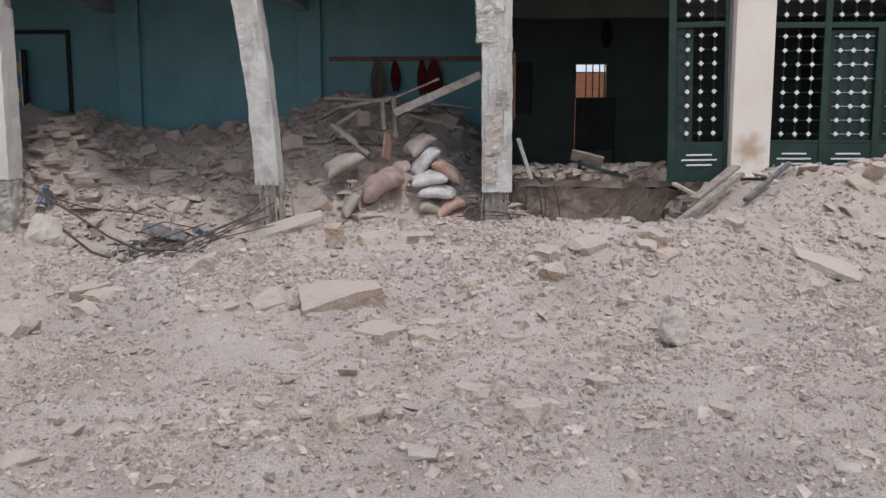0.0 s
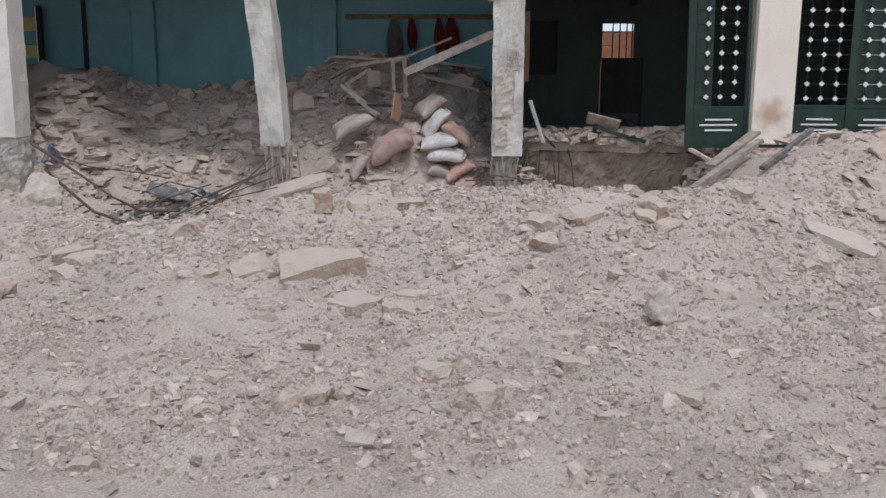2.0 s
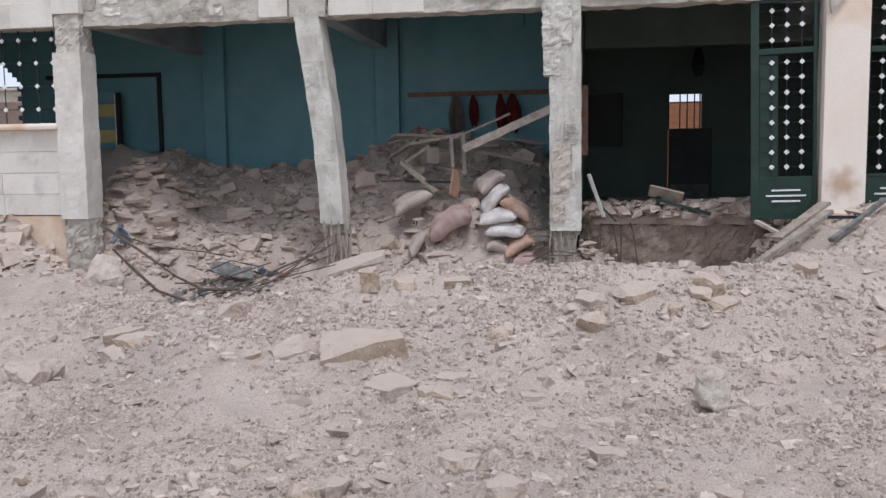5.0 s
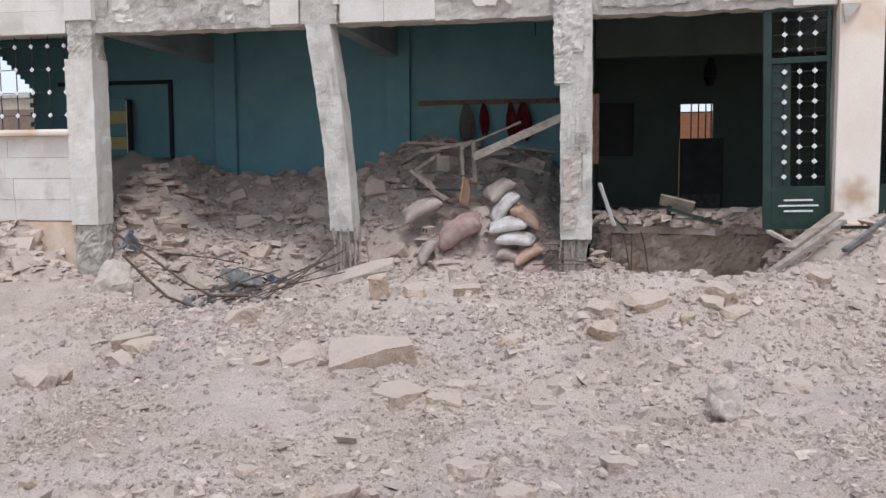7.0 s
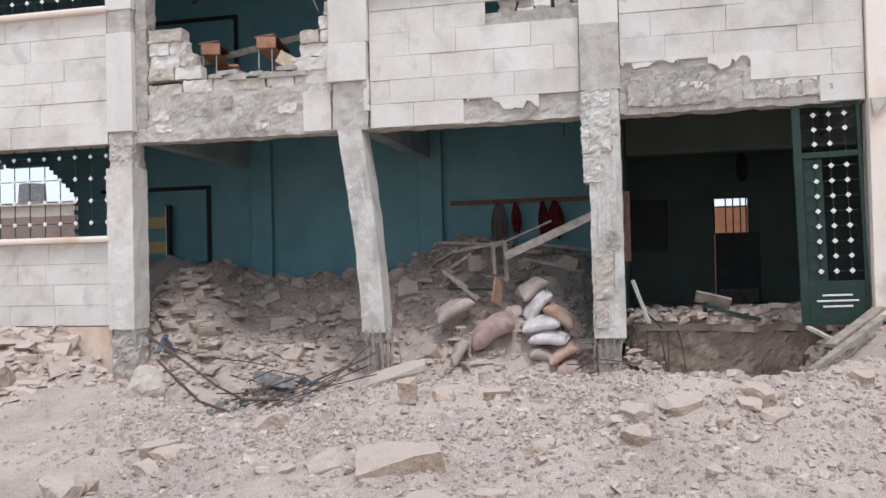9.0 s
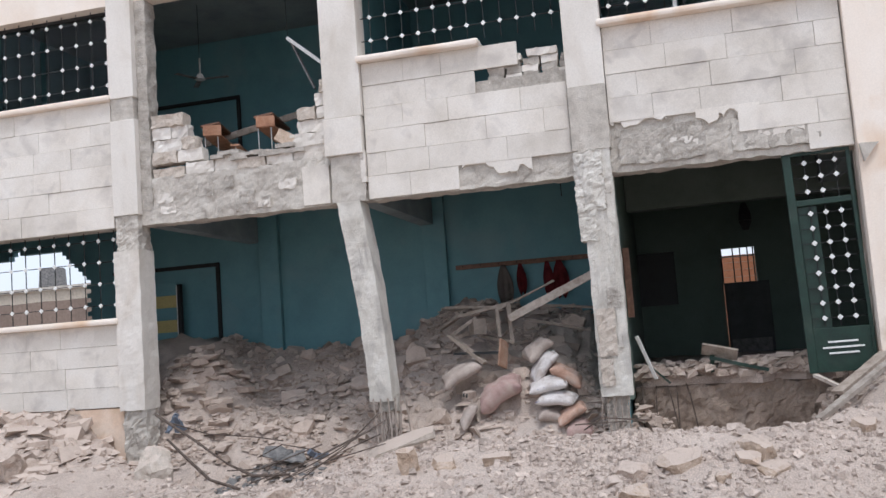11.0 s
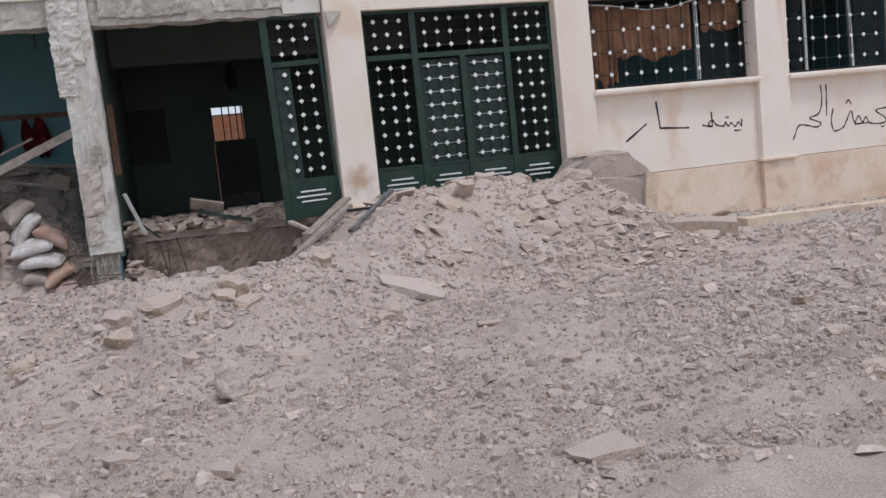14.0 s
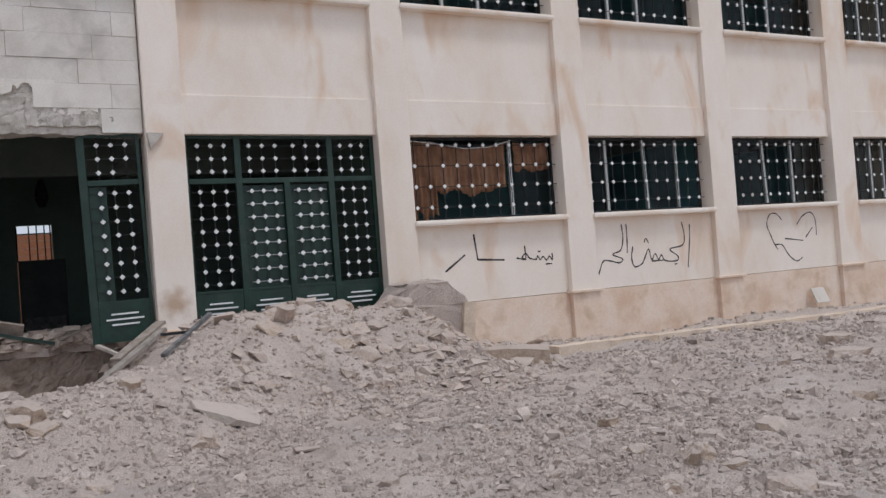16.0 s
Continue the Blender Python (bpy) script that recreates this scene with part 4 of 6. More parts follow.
graffiti("black sprayed Arabic word on the cream wall", [
    [(9.5, 1.3), (9.5, 1.18), (9.44, 1.25), (9.37, 1.18), (9.3, 1.25), (9.23, 1.2), (9.18, 1.27), (9.14, 1.21), (9.0, 1.24), (8.92, 1.33), (8.84, 1.26), (8.92, 1.22), (8.84, 1.23), (8.72, 1.26)],
    [(8.91, 1.47), (8.92, 1.24)], [(9.34, 1.11), (9.48, 1.11)], [(9.19, 1.35), (9.25, 1.35)]])
graffiti("plain black sprayed bars beside the word", [[(7.92, 1.28), (8.46, 1.24)], [(7.86, 1.73), (7.91, 1.27)], [(7.25, 1.11), (7.66, 1.38)]], 0.032)
graffiti("black sprayed Arabic words on the cream wall", [
    [(12.93, 1.69), (12.91, 1.39), (12.81, 0.82)],
    [(12.72, 1.74), (12.77, 1.46), (12.7, 1.27), (12.36, 1.21), (12.56, 1.06), (12.52, 0.97), (12.22, 0.99), (12.13, 1.11), (12.05, 1.02), (11.97, 1.14), (11.87, 1.03), (11.81, 1.24), (11.69, 1.06), (11.61, 0.96), (11.43, 0.92), (11.37, 1.09), (11.42, 1.32)],
    [(11.87, 1.0), (12.17, 1.0)], [(11.71, 1.38), (11.76, 1.45), (11.82, 1.36)], [(12.46, 0.9), (12.53, 0.91)],
    [(11.29, 1.76), (11.29, 1.49), (11.27, 1.2)],
    [(11.17, 1.76), (11.19, 1.49), (11.11, 1.26), (10.91, 1.19), (11.14, 1.09), (11.06, 1.02), (10.84, 1.07), (10.67, 1.07), (10.55, 0.86), (10.42, 0.67), (10.30, 0.58)]])
graffiti("black sprayed heart outline with plain bars inside", [
    [(15.62, 1.66), (15.45, 1.8), (15.25, 1.78), (15.15, 1.57), (15.24, 1.35), (15.33, 1.16), (15.44, 1.02)],
    [(15.37, 1.13), (15.57, 1.12), (15.71, 0.94), (15.86, 0.8), (16.02, 0.74), (16.18, 0.81)],
    [(16.08, 1.54), (16.27, 1.71), (16.53, 1.79), (16.68, 1.64), (16.69, 1.27)],
    [(15.67, 1.25), (16.24, 1.18)], [(16.33, 1.24), (16.57, 1.45)]], 0.024)


# ---- broken wall and upper room ----
p = thing("broken_wall", -6.6, YW, 4.25, "broken white block wall left round a blown-out upper opening", "broken wall")
BLOCKS = [(-8.19, -7.62, 0), (-7.6, -7.1, 0), (-7.08, -6.7, 0), (-6.68, -6.2, 0), (-6.18, -5.72, 0), (-5.7, -5.12, 0),
          (-8.19, -7.75, 1), (-7.73, -7.3, 1), (-8.19, -7.66, 2), (-7.64, -7.4, 2), (-8.19, -7.85, 3), (-7.83, -7.55, 3), (-8.19, -7.6, 4),
          (-5.75, -5.12, 1), (-5.62, -5.12, 2), (-5.6, -5.3, 3), (-5.28, -5.12, 3), (-5.32, -5.12, 4), (-5.2, -5.12, 5)]
for i, (xa, xb, r) in enumerate(BLOCKS):
    z0 = r * 0.205 - (0.0 if r else 0.03)
    hh = 0.2 if r else 0.16 + 0.05 * ((i * 7) % 3)
    part("block", rough_box(xa + 6.6, xb + 6.6, 0.01 + 0.02 * (i % 3), 0.26, z0, z0 + hh, 0.07, 0.026, 50.0 + i, 0.12), PALEROCK if i % 3 == 0 else CLAD, p)
for i in range(14):
    x = -0.65 + 1.45 * random.random()
    part("shard", rough_box(x, x + 0.18 + 0.2 * random.random(), -0.02, 0.2, 0.12 + 0.05 * (i % 3), 0.16 + 0.05 * (i % 3) + 0.03 * random.random(), 0.1, 0.012, 80.0 + i, 0.1), MORTAR, p)
tagged(part("tilted_block", rough_box(-0.17, 0.17, -0.1, 0.1, -0.1, 0.1, 0.1, 0.015, 99.0, 0.2), OCHRE), "loose tan block tilted on the broken wall", "block").matrix_basis = pose(-5.84, YW + 0.12, 4.62, 0, 28, 15)
# crumbled head of the neighbouring spandrel
p = thing("crumbled_wall", -1.95, YW, 4.95, "crumbled block wall under a grille with its sill gone", "broken wall")
for i in range(22):
    x, r = -0.58 + 0.27 * (i % 5) + 0.05 * random.random(), i // 5
    part("block", rough_box(x, x + 0.24, 0.03, 0.26, r * 0.10 - 0.02, r * 0.10 + 0.085, 0.08, 0.022, 120.0 + i, 0.1), MORTAR if i % 3 else CLAD, p)
part("cap_stone", rough_box(0.05, 0.5, 0.0, 0.25, 0.40, 0.5, 0.08, 0.02, 150.0, 0.12), CLAD, p)


def school_desk(x, y, rz):
    d = thing("school_desk", x, y, 4.27, "school desk with an orange wooden box top and pale steel legs", "desk", "school desks upstairs", rz)
    d.scale = (0.68, 1, 1.28)
    part("top", boxed(-0.24, 0.24, -0.6, 0.6, 0.70, 0.73, 0.006, pose(0, 0, 0, 0, -4, 0)), DARKWOOD, d)
    part("box_front", boxed(-0.23, 0.23, -0.605, -0.575, 0.56, 0.70, 0.004), DESKWOOD, d, "orange end panel")
    part("shelf", boxed(-0.22, 0.22, -0.57, 0.57, 0.55, 0.57, 0.003), DESKWOOD, d)
    for sx, sy in ((-0.2, -0.55), (0.12, -0.55), (-0.2, 0.55), (0.12, 0.55)):
        part("leg", rod(bmesh.new(), (sx, sy, 0), (sx, sy, 0.56), 0.016, 8), ALU, d, "pale steel leg")
    part("bench", boxed(0.42, 0.66, -0.58, 0.58, 0.40, 0.43, 0.005), DESKWOOD, d)
    for sy in (-0.5, 0.5):
        part("bench_leg", rod(bmesh.new(), (0.54, sy, 0), (0.54, sy, 0.4), 0.014, 8), ALU, d)
    return d


school_desk(-7.58, 14.6, 14)
school_desk(-6.5, 14.5, 10)
school_desk(-5.45, 15.2, 8)
tagged(part("long_board", boxed(-1.7, 1.7, -0.02, 0.02, -0.06, 0.06, 0.006, pose(-6.35, 15.0, 5.4, 0, -12, 8)), WOOD), "long pale board leaning over the desks", "board")
p = thing("ceiling_fan", -8.48, 15.6, 8.0, "pale ceiling fan at rest in the upper classroom", "fan")
part("drop_rod", rod(bmesh.new(), (0, 0, 0), (0, 0, -1.05), 0.006, 8), BLACKBOARD, p)
part("stem", rod(bmesh.new(), (0, 0, -1.05), (0, 0, -1.4), 0.018, 8), ALU, p)
bm = bmesh.new()
bmesh.ops.create_cone(bm, cap_ends=True, segments=14, radius1=0.10, radius2=0.045, depth=0.11, matrix=Matrix.Translation((0, 0, -1.42)))
part("motor", bm, PALEPAINT, p)
for i in range(3):
    part("blade", boxed(0.10, 0.56, -0.05, 0.05, -1.47, -1.46, 0.003, pose(0, 0, 0, 0, 0, 8 + 120 * i)), BURNT, p)
p = thing("light_fitting", -5.95, 14.0, 6.45, "fallen white fluorescent light fitting hanging askew", "lamp")
part("batten", boxed(0, 1.3, -0.05, 0.05, -0.03, 0.03, 0.01, pose(0, 0, 0, 0, 41, 0)), PALEPAINT, p)
part("cover", boxed(0, 0.95, -0.04, 0.04, -0.015, 0.015, 0.006, pose(0.03, 0.05, -0.04, 0, 66, 0)), BURNT, p, "scorched hanging cover")
part("cord", rod(bmesh.new(), (0, 0, 0), (-0.02, 0, 1.5), 0.006), IRON, p)
p = thing("wall_pipe", -9.6, YB - 0.08, 4.3, "dark pipe framing the upper teal wall", "pipe")
part("run", boxed(-1.3, 0.95, 0, 0.06, 2.35, 2.43, 0.02), IRON, p)
part("drop", boxed(0.87, 0.95, 0, 0.06, 0, 2.35, 0.02), IRON, p)

# ---- the neighbouring wing ----
p = thing("wing_wall", -12.71, 12.9, 0, "pale rendered wing wall with a broken concrete canopy", "wall")
part("wall", boxed(-4.2, -0.02, 0, 0.44, -0.5, 3.8, 0.01), PLASTER, p)
part("canopy", rough_box(-4.2, 0.78, -0.75, 0.4, 3.78, 4.08, 0.14, 0.035, 160.0, 0.3), CONCRETE, p, "broken concrete canopy slab")
for i in range(5):
    part("canopy_flake", rough_box(-1.6 + 0.35 * i, -1.0 + 0.38 * i, -0.7, 0.1, 4.07 + 0.05 * (i % 2), 4.16 + 0.05 * (i % 3), 0.12, 0.03, 170.0 + i, 0.2), CONCRETE, p)
BR = shared("brick", boxed(-0.19, 0.19, -0.03, 0.05, -0.09, 0.09, 0.012), OCHRE)
for r in range(20):
    for c in range(9):
        place("brick", BR, p, -0.35 - c * 0.4 - 0.2 * (r % 2), 0.2, 4.25 + r * 0.2)
part("core", boxed(-4.2, -0.2, 0.22, 0.44, 3.9, 8.4), MORTAR, p)
structure("quoin_strip", rough_box(-12.73, -12.51, 12.98, 13.3, -0.5, 8.3, 0.15, 0.02, 180.0, 0.3), MORTAR, "rough stone edge strip beside the wing")

# ---- far things ----
p = thing("far_house", -31, 42, 0, "flat-roofed pale house seen through the ragged hole", "house")
part("wall", boxed(-9, 7, 0, 6, -0.5, 5.2), FARWALL, p)
part("roof", boxed(-9.15, 7.15, -0.15, 6.1, 5.2, 5.38), CONCRETE, p)
for i in range(6):
    part("window", boxed(-7.6 + 2.4 * i, -6.7 + 2.4 * i, -0.03, 0.02, 3.5, 4.6), IRON, p)
p = thing("water_tank", -33.7, 43.5, 5.38, "dark round water tank on the far roof", "tank")
bm = bmesh.new()
bmesh.ops.create_cone(bm, cap_ends=True, segments=20, radius1=0.75, radius2=0.68, depth=1.1, matrix=Matrix.Translation((0, 0, 0.62)))
bmesh.ops.bevel(bm, geom=bm.edges[:], offset=0.06, segments=2, affect="EDGES")
part("drum", bm, BURNT, p)
part("stand", boxed(-0.6, 0.6, -0.6, 0.6, 0, 0.08), CONCRETE, p)
p = thing("yard_wall", -26, 33, 0, "brown rough yard wall behind the school", "wall")
part("wall", rough_box(-14, 10, 0, 0.3, -0.5, 3.9, 0.5, 0.06, 190.0, 0.8), FARBROWN, p)
p = thing("street_wall", 62, 36, 0, "low grey wall along the far street", "wall")
part("wall", boxed(-24, 60, 0, 0.4, -1, 0.2, 0.05), FARWALL, p, )


def conifer(x, y, h, seed):
    rnd = random.Random(seed)
    t = thing("tree", x, y, -0.4, "dark ragged cypress tree beyond the school corner", "tree", "far trees")
    bm = bmesh.new()
    bmesh.ops.create_cone(bm, cap_ends=True, segments=8, radius1=0.2, radius2=0.03, depth=h, matrix=Matrix.Translation((0, 0, h / 2)))
    for i in range(14):
        z, an = h * (0.15 + 0.75 * rnd.random()), rnd.random() * 6.283
        L = 1.5 * (1 - z / h) + 0.3
        rod(bm, (0, 0, z), (L * math.cos(an), L * math.sin(an), z + 0.3 * L), 0.03, 5)
    part("trunk", bm, BARK, t)
    vs, fs = [], []
    for i in range(2600):
        z = h * (0.06 + 0.98 * rnd.random() ** 1.15)
        an = rnd.random() * 6.283
        rad = (1.9 * max(0.0, 1 - z / h) ** 0.8 + 0.18) * (0.35 + 0.75 * rnd.random()) * (0.75 + 0.45 * math.sin(an * 3 + z * 2.1 + seed))
        c = Vector((rad * math.cos(an), rad * math.sin(an), z + 0.1 * rnd.random()))
        d = Vector((rnd.uniform(-1, 1), rnd.uniform(-1, 1), rnd.uniform(-0.4, 1))).normalized() * rnd.uniform(0.10, 0.24)
        e = d.cross(Vector((rnd.random(), rnd.random(), rnd.random()))).normalized() * 0.06
        k = len(vs)
        vs += [tuple(c - d), tuple(c + e), tuple(c + d), tuple(c - e)]
        fs.append((k, k + 1, k + 2, k + 3))
    me = bpy.data.meshes.new("crown")
    me.from_pydata(vs, [], fs)
    me.materials.append(LEAF)
    new("crown", me).parent = t


for i, (x, y, h) in enumerate(((50.5, 28.2, 3.9), (53.0, 29.0, 4.9), (54.8, 30.6, 5.6), (57.5, 31.2, 5.0), (60.5, 33.5, 5.7), (64, 35, 5.2), (67, 37, 6.0), (71, 39, 5.4))):
    conifer(x, y, h, i)

# ---- kerb ----
p = tagged(new("kerb"), "worn pale concrete kerb along the wall", kind="structure")
for i in range(26):
    xa = 7.9 + i * 1.0
    zt = -0.17 - 0.014 * min(6, max(0, xa - 8))
    part("kerbstone", rough_box(xa + 0.006, xa + 0.994, 11.12, 11.42, zt - 0.4, zt + 0.02, 0.12, 0.008, 200.0 + i, 0.25), KERBTAN, p)


# ---- stones, slabs and sacks ----
def rock_mesh(w, d, h, seed, flat=False, cuts=8, worn=1.0):
    """A broken lump: a cube cut by random planes, then roughened."""
    rnd = random.Random(seed)
    bm = bmesh.new()
    bmesh.ops.create_cube(bm, size=1)
    for i in range(5 if flat else cuts):
        nrm = Vector((rnd.uniform(-1, 1), rnd.uniform(-1, 1), rnd.uniform(-0.25, 0.35) if flat else rnd.uniform(-0.7, 1))).normalized()
        bmesh.ops.bisect_plane(bm, geom=bm.verts[:] + bm.edges[:] + bm.faces[:], plane_co=nrm * (rnd.uniform(0.40, 0.56) if flat else rnd.uniform(0.36, 0.56)), plane_no=nrm, clear_outer=True)
        edges = [e for e in bm.edges if e.is_boundary]
        if edges:
            bmesh.ops.holes_fill(bm, edges=edges, sides=0)
    bmesh.ops.triangulate(bm, faces=bm.faces[:])
    for i in range(4):
        bmesh.ops.subdivide_edges(bm, edges=[ed for ed in bm.edges if ed.calc_length() > 0.2], cuts=1)
        bmesh.ops.triangulate(bm, faces=bm.faces[:])
    for v in bm.verts:
        v.co = Vector((v.co.x * w, v.co.y * d, v.co.z * h))
    roughen(bm, 0.14 * worn * min(w, d, h), 0.35 * max(w, h), seed)
    roughen(bm, 0.09 * worn * min(w, d, h), 0.13 * max(w, h), seed + 5)
    return bm


def rock(x, y, w, h, seed, d=None, mat=None, tilt=(0, 0), rz=None, flat=False, label="pale dusty broken stone lying on the earth", category="stone", name="rock", sink=0.42, z=None, cuts=9, worn=0.62):
    d = d or w * 0.8
    rnd = random.Random(seed * 3 + 1)
    ob = part(name, rock_mesh(w, d, h, seed, flat, cuts, worn), mat or (OCHRE if rnd.random() < 0.25 else ROCK))
    zz = ground_at(x, y) if z is None else z
    turn = pose(0, 0, 0, tilt[0], tilt[1], rnd.uniform(-50, 50) if rz is None else rz)
    if z is None:
        gx_, gy_ = (float(ground_height(x + a, y + c) - ground_height(x - a, y - c)) / 0.4 for a, c in ((0.2, 0), (0, 0.2)))
        turn = Vector((0, 0, 1)).rotation_difference(Vector((-gx_, -gy_, 1)).normalized()).to_matrix().to_4x4() @ turn
    ob.matrix_basis = Matrix.Translation((x, y, zz + h * (0.5 - sink))) @ turn
    return tagged(ob, label, category, "loose stones")


bm = bmesh.new()
bmesh.ops.create_icosphere(bm, subdivisions=4, radius=0.5)
for v in bm.verts:
    up = v.co.z + 0.5
    v.co = Vector((v.co.x * 0.26 * (1.12 - 0.42 * up) - 0.035 * up, v.co.y * 0.24 * (1.1 - 0.3 * up), v.co.z * 0.32))
roughen(bm, 0.045, 0.14, 8)
roughen(bm, 0.02, 0.05, 9)
tagged(part("boulder", bm, PALEROCK), "rounded pale boulder standing on the earth", "stone", "loose stones").matrix_basis = pose(0.25, 6.85, ground_at(0.25, 6.85) + 0.12, 0, 0, 20)
rock(-2.52, 7.72, 0.72, 0.17, 2, 0.42, OCHRE, flat=True, tilt=(-6, -4), rz=14, label="large flat tan slab fragment lying on the earth", sink=0.3, worn=0.3)
rock(-2.75, 8.85, 0.17, 0.30, 24, 0.16, OCHRE, rz=10, label="upright tan stone on the crater lip", sink=0.2)
LIP_STONES = ((-2.41, 8.91, 0.34, 0.15, 1), (-1.89, 8.89, 0.31, 0.13, 1), (-0.66, 8.57, 0.4, 0.17, 0), (-0.25, 8.6, 0.48, 0.15, 1), (0.36, 8.95, 0.31, 0.14, 0), (1.44, 9.52, 0.28, 0.10, 1), (0.32, 8.64, 0.27, 0.05, 1), (0.5, 8.62, 0.32, 0.06, 1), (0.08, 8.36, 0.16, 0.1, 0), (-0.63, 8.16, 0.31, 0.19, 0), (-4.07, 8.64, 0.41, 0.23, 0), (-1.39, 7.98, 0.27, 0.17, 0))
MIDDLE_STONES = ((-3.19, 7.74, 0.38, 0.13, 0), (-3.53, 7.68, 0.18, 0.1, 0), (-4.78, 7.62, 0.27, 0.16, 0), (-4.78, 8.06, 0.4, 0.1, 1), (-1.68, 7.25, 0.25, 0.1, 0), (-1.73, 6.7, 0.26, 0.11, 0), (-1.03, 6.84, 0.18, 0.07, 1), (0.85, 7.5, 0.21, 0.12, 0), (-0.04, 7.54, 0.15, 0.07, 1), (-0.34, 7.72, 0.14, 0.08, 0), (-2.09, 6.85, 0.44, 0.09, 1), (-0.91, 6.16, 0.24, 0.05, 1), (-0.52, 6.29, 0.22, 0.07, 1), (1.02, 6.54, 0.11, 0.06, 0), (1.9, 8.56, 0.29, 0.2, 0))
NEAR_STONES = ((-1.35, 5.36, 0.23, 0.12, 1), (-2.06, 4.71, 0.18, 0.16, 0), (-1.93, 4.9, 0.2, 0.14, 0), (-1.79, 4.9, 0.13, 0.08, 0), (-1.07, 4.82, 0.28, 0.17, 0), (-0.52, 5.6, 0.22, 0.07, 1), (-0.61, 5.5, 0.1, 0.06, 0), (-0.36, 4.78, 0.19, 0.06, 1), (0.06, 4.94, 0.16, 0.08, 0), (-0.24, 5.16, 0.08, 0.05, 0), (-2.49, 4.72, 0.15, 0.1, 0), (-2.71, 4.62, 0.1, 0.05, 0), (-2.3, 4.62, 0.11, 0.06, 0), (-2.67, 5.36, 0.17, 0.04, 1), (-3.36, 4.8, 0.21, 0.11, 0))
NEAR_EDGE_STONES = ((-3.68, 4.31, 0.21, 0.12, 0), (-3.43, 4.28, 0.13, 0.11, 0), (-2.79, 3.96, 0.13, 0.07, 1), (-5.18, 7.04, 0.4, 0.21, 0), (-3.76, 4.91, 0.11, 0.05, 0))
STREET_STONES = ((0.4, 8.84, 0.36, 0.16, 0), (1.84, 8.54, 0.25, 0.14, 0), (3.69, 10.04, 0.18, 0.11, 0), (4.04, 9.21, 0.23, 0.13, 0), (4.19, 10.52, 0.22, 0.12, 0), (0.6, 8.74, 0.16, 0.05, 1), (0.78, 7.49, 0.24, 0.12, 0), (4.75, 4.98, 0.29, 0.2, 0), (4.56, 5.46, 0.22, 0.09, 0), (4.72, 4.12, 0.35, 0.15, 0), (10.57, 8.11, 0.63, 0.17, 1), (11.46, 8.98, 0.44, 0.21, 0), (6.04, 5.46, 0.27, 0.09, 1), (4.85, 6.74, 0.14, 0.08, 0))
STREET_SMALL_STONES = ((9.27, 8.05, 0.21, 0.13, 0), (5.31, 6.76, 0.18, 0.1, 0), (4.14, 8.23, 0.36, 0.06, 1), (4.08, 4.53, 0.15, 0.09, 0), (2.74, 8.03, 0.27, 0.04, 1), (4.31, 7.48, 0.22, 0.09, 0), (3.86, 5.58, 0.18, 0.08, 0), (4.77, 4.67, 0.23, 0.06, 1), (2.68, 6.06, 0.17, 0.08, 0), (7.76, 5.8, 0.26, 0.12, 0))
STREET_NEAR_STONES = ((1.98, 4.25, 0.42, 0.08, 1), (2.3, 5.48, 0.16, 0.08, 0), (2.45, 3.73, 0.1, 0.08, 0), (0.1, 5.0, 0.16, 0.08, 0), (4.23, 4.72, 0.21, 0.08, 0))
WINDOW_SIDE_STONES = ((-5.19, 7.15, 0.45, 0.22, 0), (-8.93, 10.76, 0.57, 0.48, 1), (-5.03, 8.24, 0.41, 0.11, 1), (-9.66, 12.46, 0.58, 0.19, 1))
for k, stones in enumerate((LIP_STONES, MIDDLE_STONES, NEAR_STONES, NEAR_EDGE_STONES, STREET_STONES, STREET_SMALL_STONES, STREET_NEAR_STONES, WINDOW_SIDE_STONES)):
    for i, (x, y, w, h, flat) in enumerate(stones):
        rock(x, y, w * (0.78 if k == 0 else 0.92), h * (0.9 if k == 0 else 1.05), 40 * k + 10 + i, flat=bool(flat), sink=0.42, mat=OCHRE if k == 0 and i % 2 else None)
rock(-6.55, 10.55, 0.44, 0.5, 90, 0.3, PALEROCK, label="pale upright stone at the crater edge", sink=0.25)
bm = bmesh.new()
prof = ((5.75, -0.3), (5.8, 0.6), (6.1, 0.96), (6.65, 1.0), (7.08, 0.62), (6.98, -0.3))
ring = [[bm.verts.new((x, y, z)) for x, z in prof] for y in (12.3, 13.22)]
for q in range(6):
    bm.faces.new((ring[0][q], ring[0][(q + 1) % 6], ring[1][(q + 1) % 6], ring[1][q]))
bm.faces.new(ring[0])
bm.faces.new(ring[1][::-1])
bmesh.ops.recalc_face_normals(bm, faces=bm.faces[:])
bmesh.ops.triangulate(bm, faces=bm.faces[:])
for q in range(4):
    bmesh.ops.subdivide_edges(bm, edges=[ed for ed in bm.edges if ed.calc_length() > 0.16], cuts=1)
roughen(bm, 0.07, 0.45, 3)
roughen(bm, 0.035, 0.12, 4)
lump = tagged(part("masonry_lump", bm, DUST), "big broken earthy masonry lump leaning at the gate", "masonry lump")
part("plaster_face", rough_box(-0.14, 0.06, 12.2, 13.2, -0.3, 0.61, 0.08, 0.012, 34.0, 0.2), KERBTAN, lump, "cream plastered side").matrix_basis = pose(7.0, 0, 0, 0, 6, 0)
rock(6.95, 11.3, 1.45, 0.26, 92, 0.5, OCHRE, flat=True, rz=-30, sink=0.3, worn=0.25, z=-0.24, label="low tan stone step slab before the wall", category="slab", name="step_slab")
rock(2.33, 9.23, 0.80, 0.09, 93, 0.30, PALEROCK, flat=True, rz=8, tilt=(0, 0), worn=0.4, label="long pale broken slab lying on the slope", category="slab", name="slab_fragment", sink=-0.45)
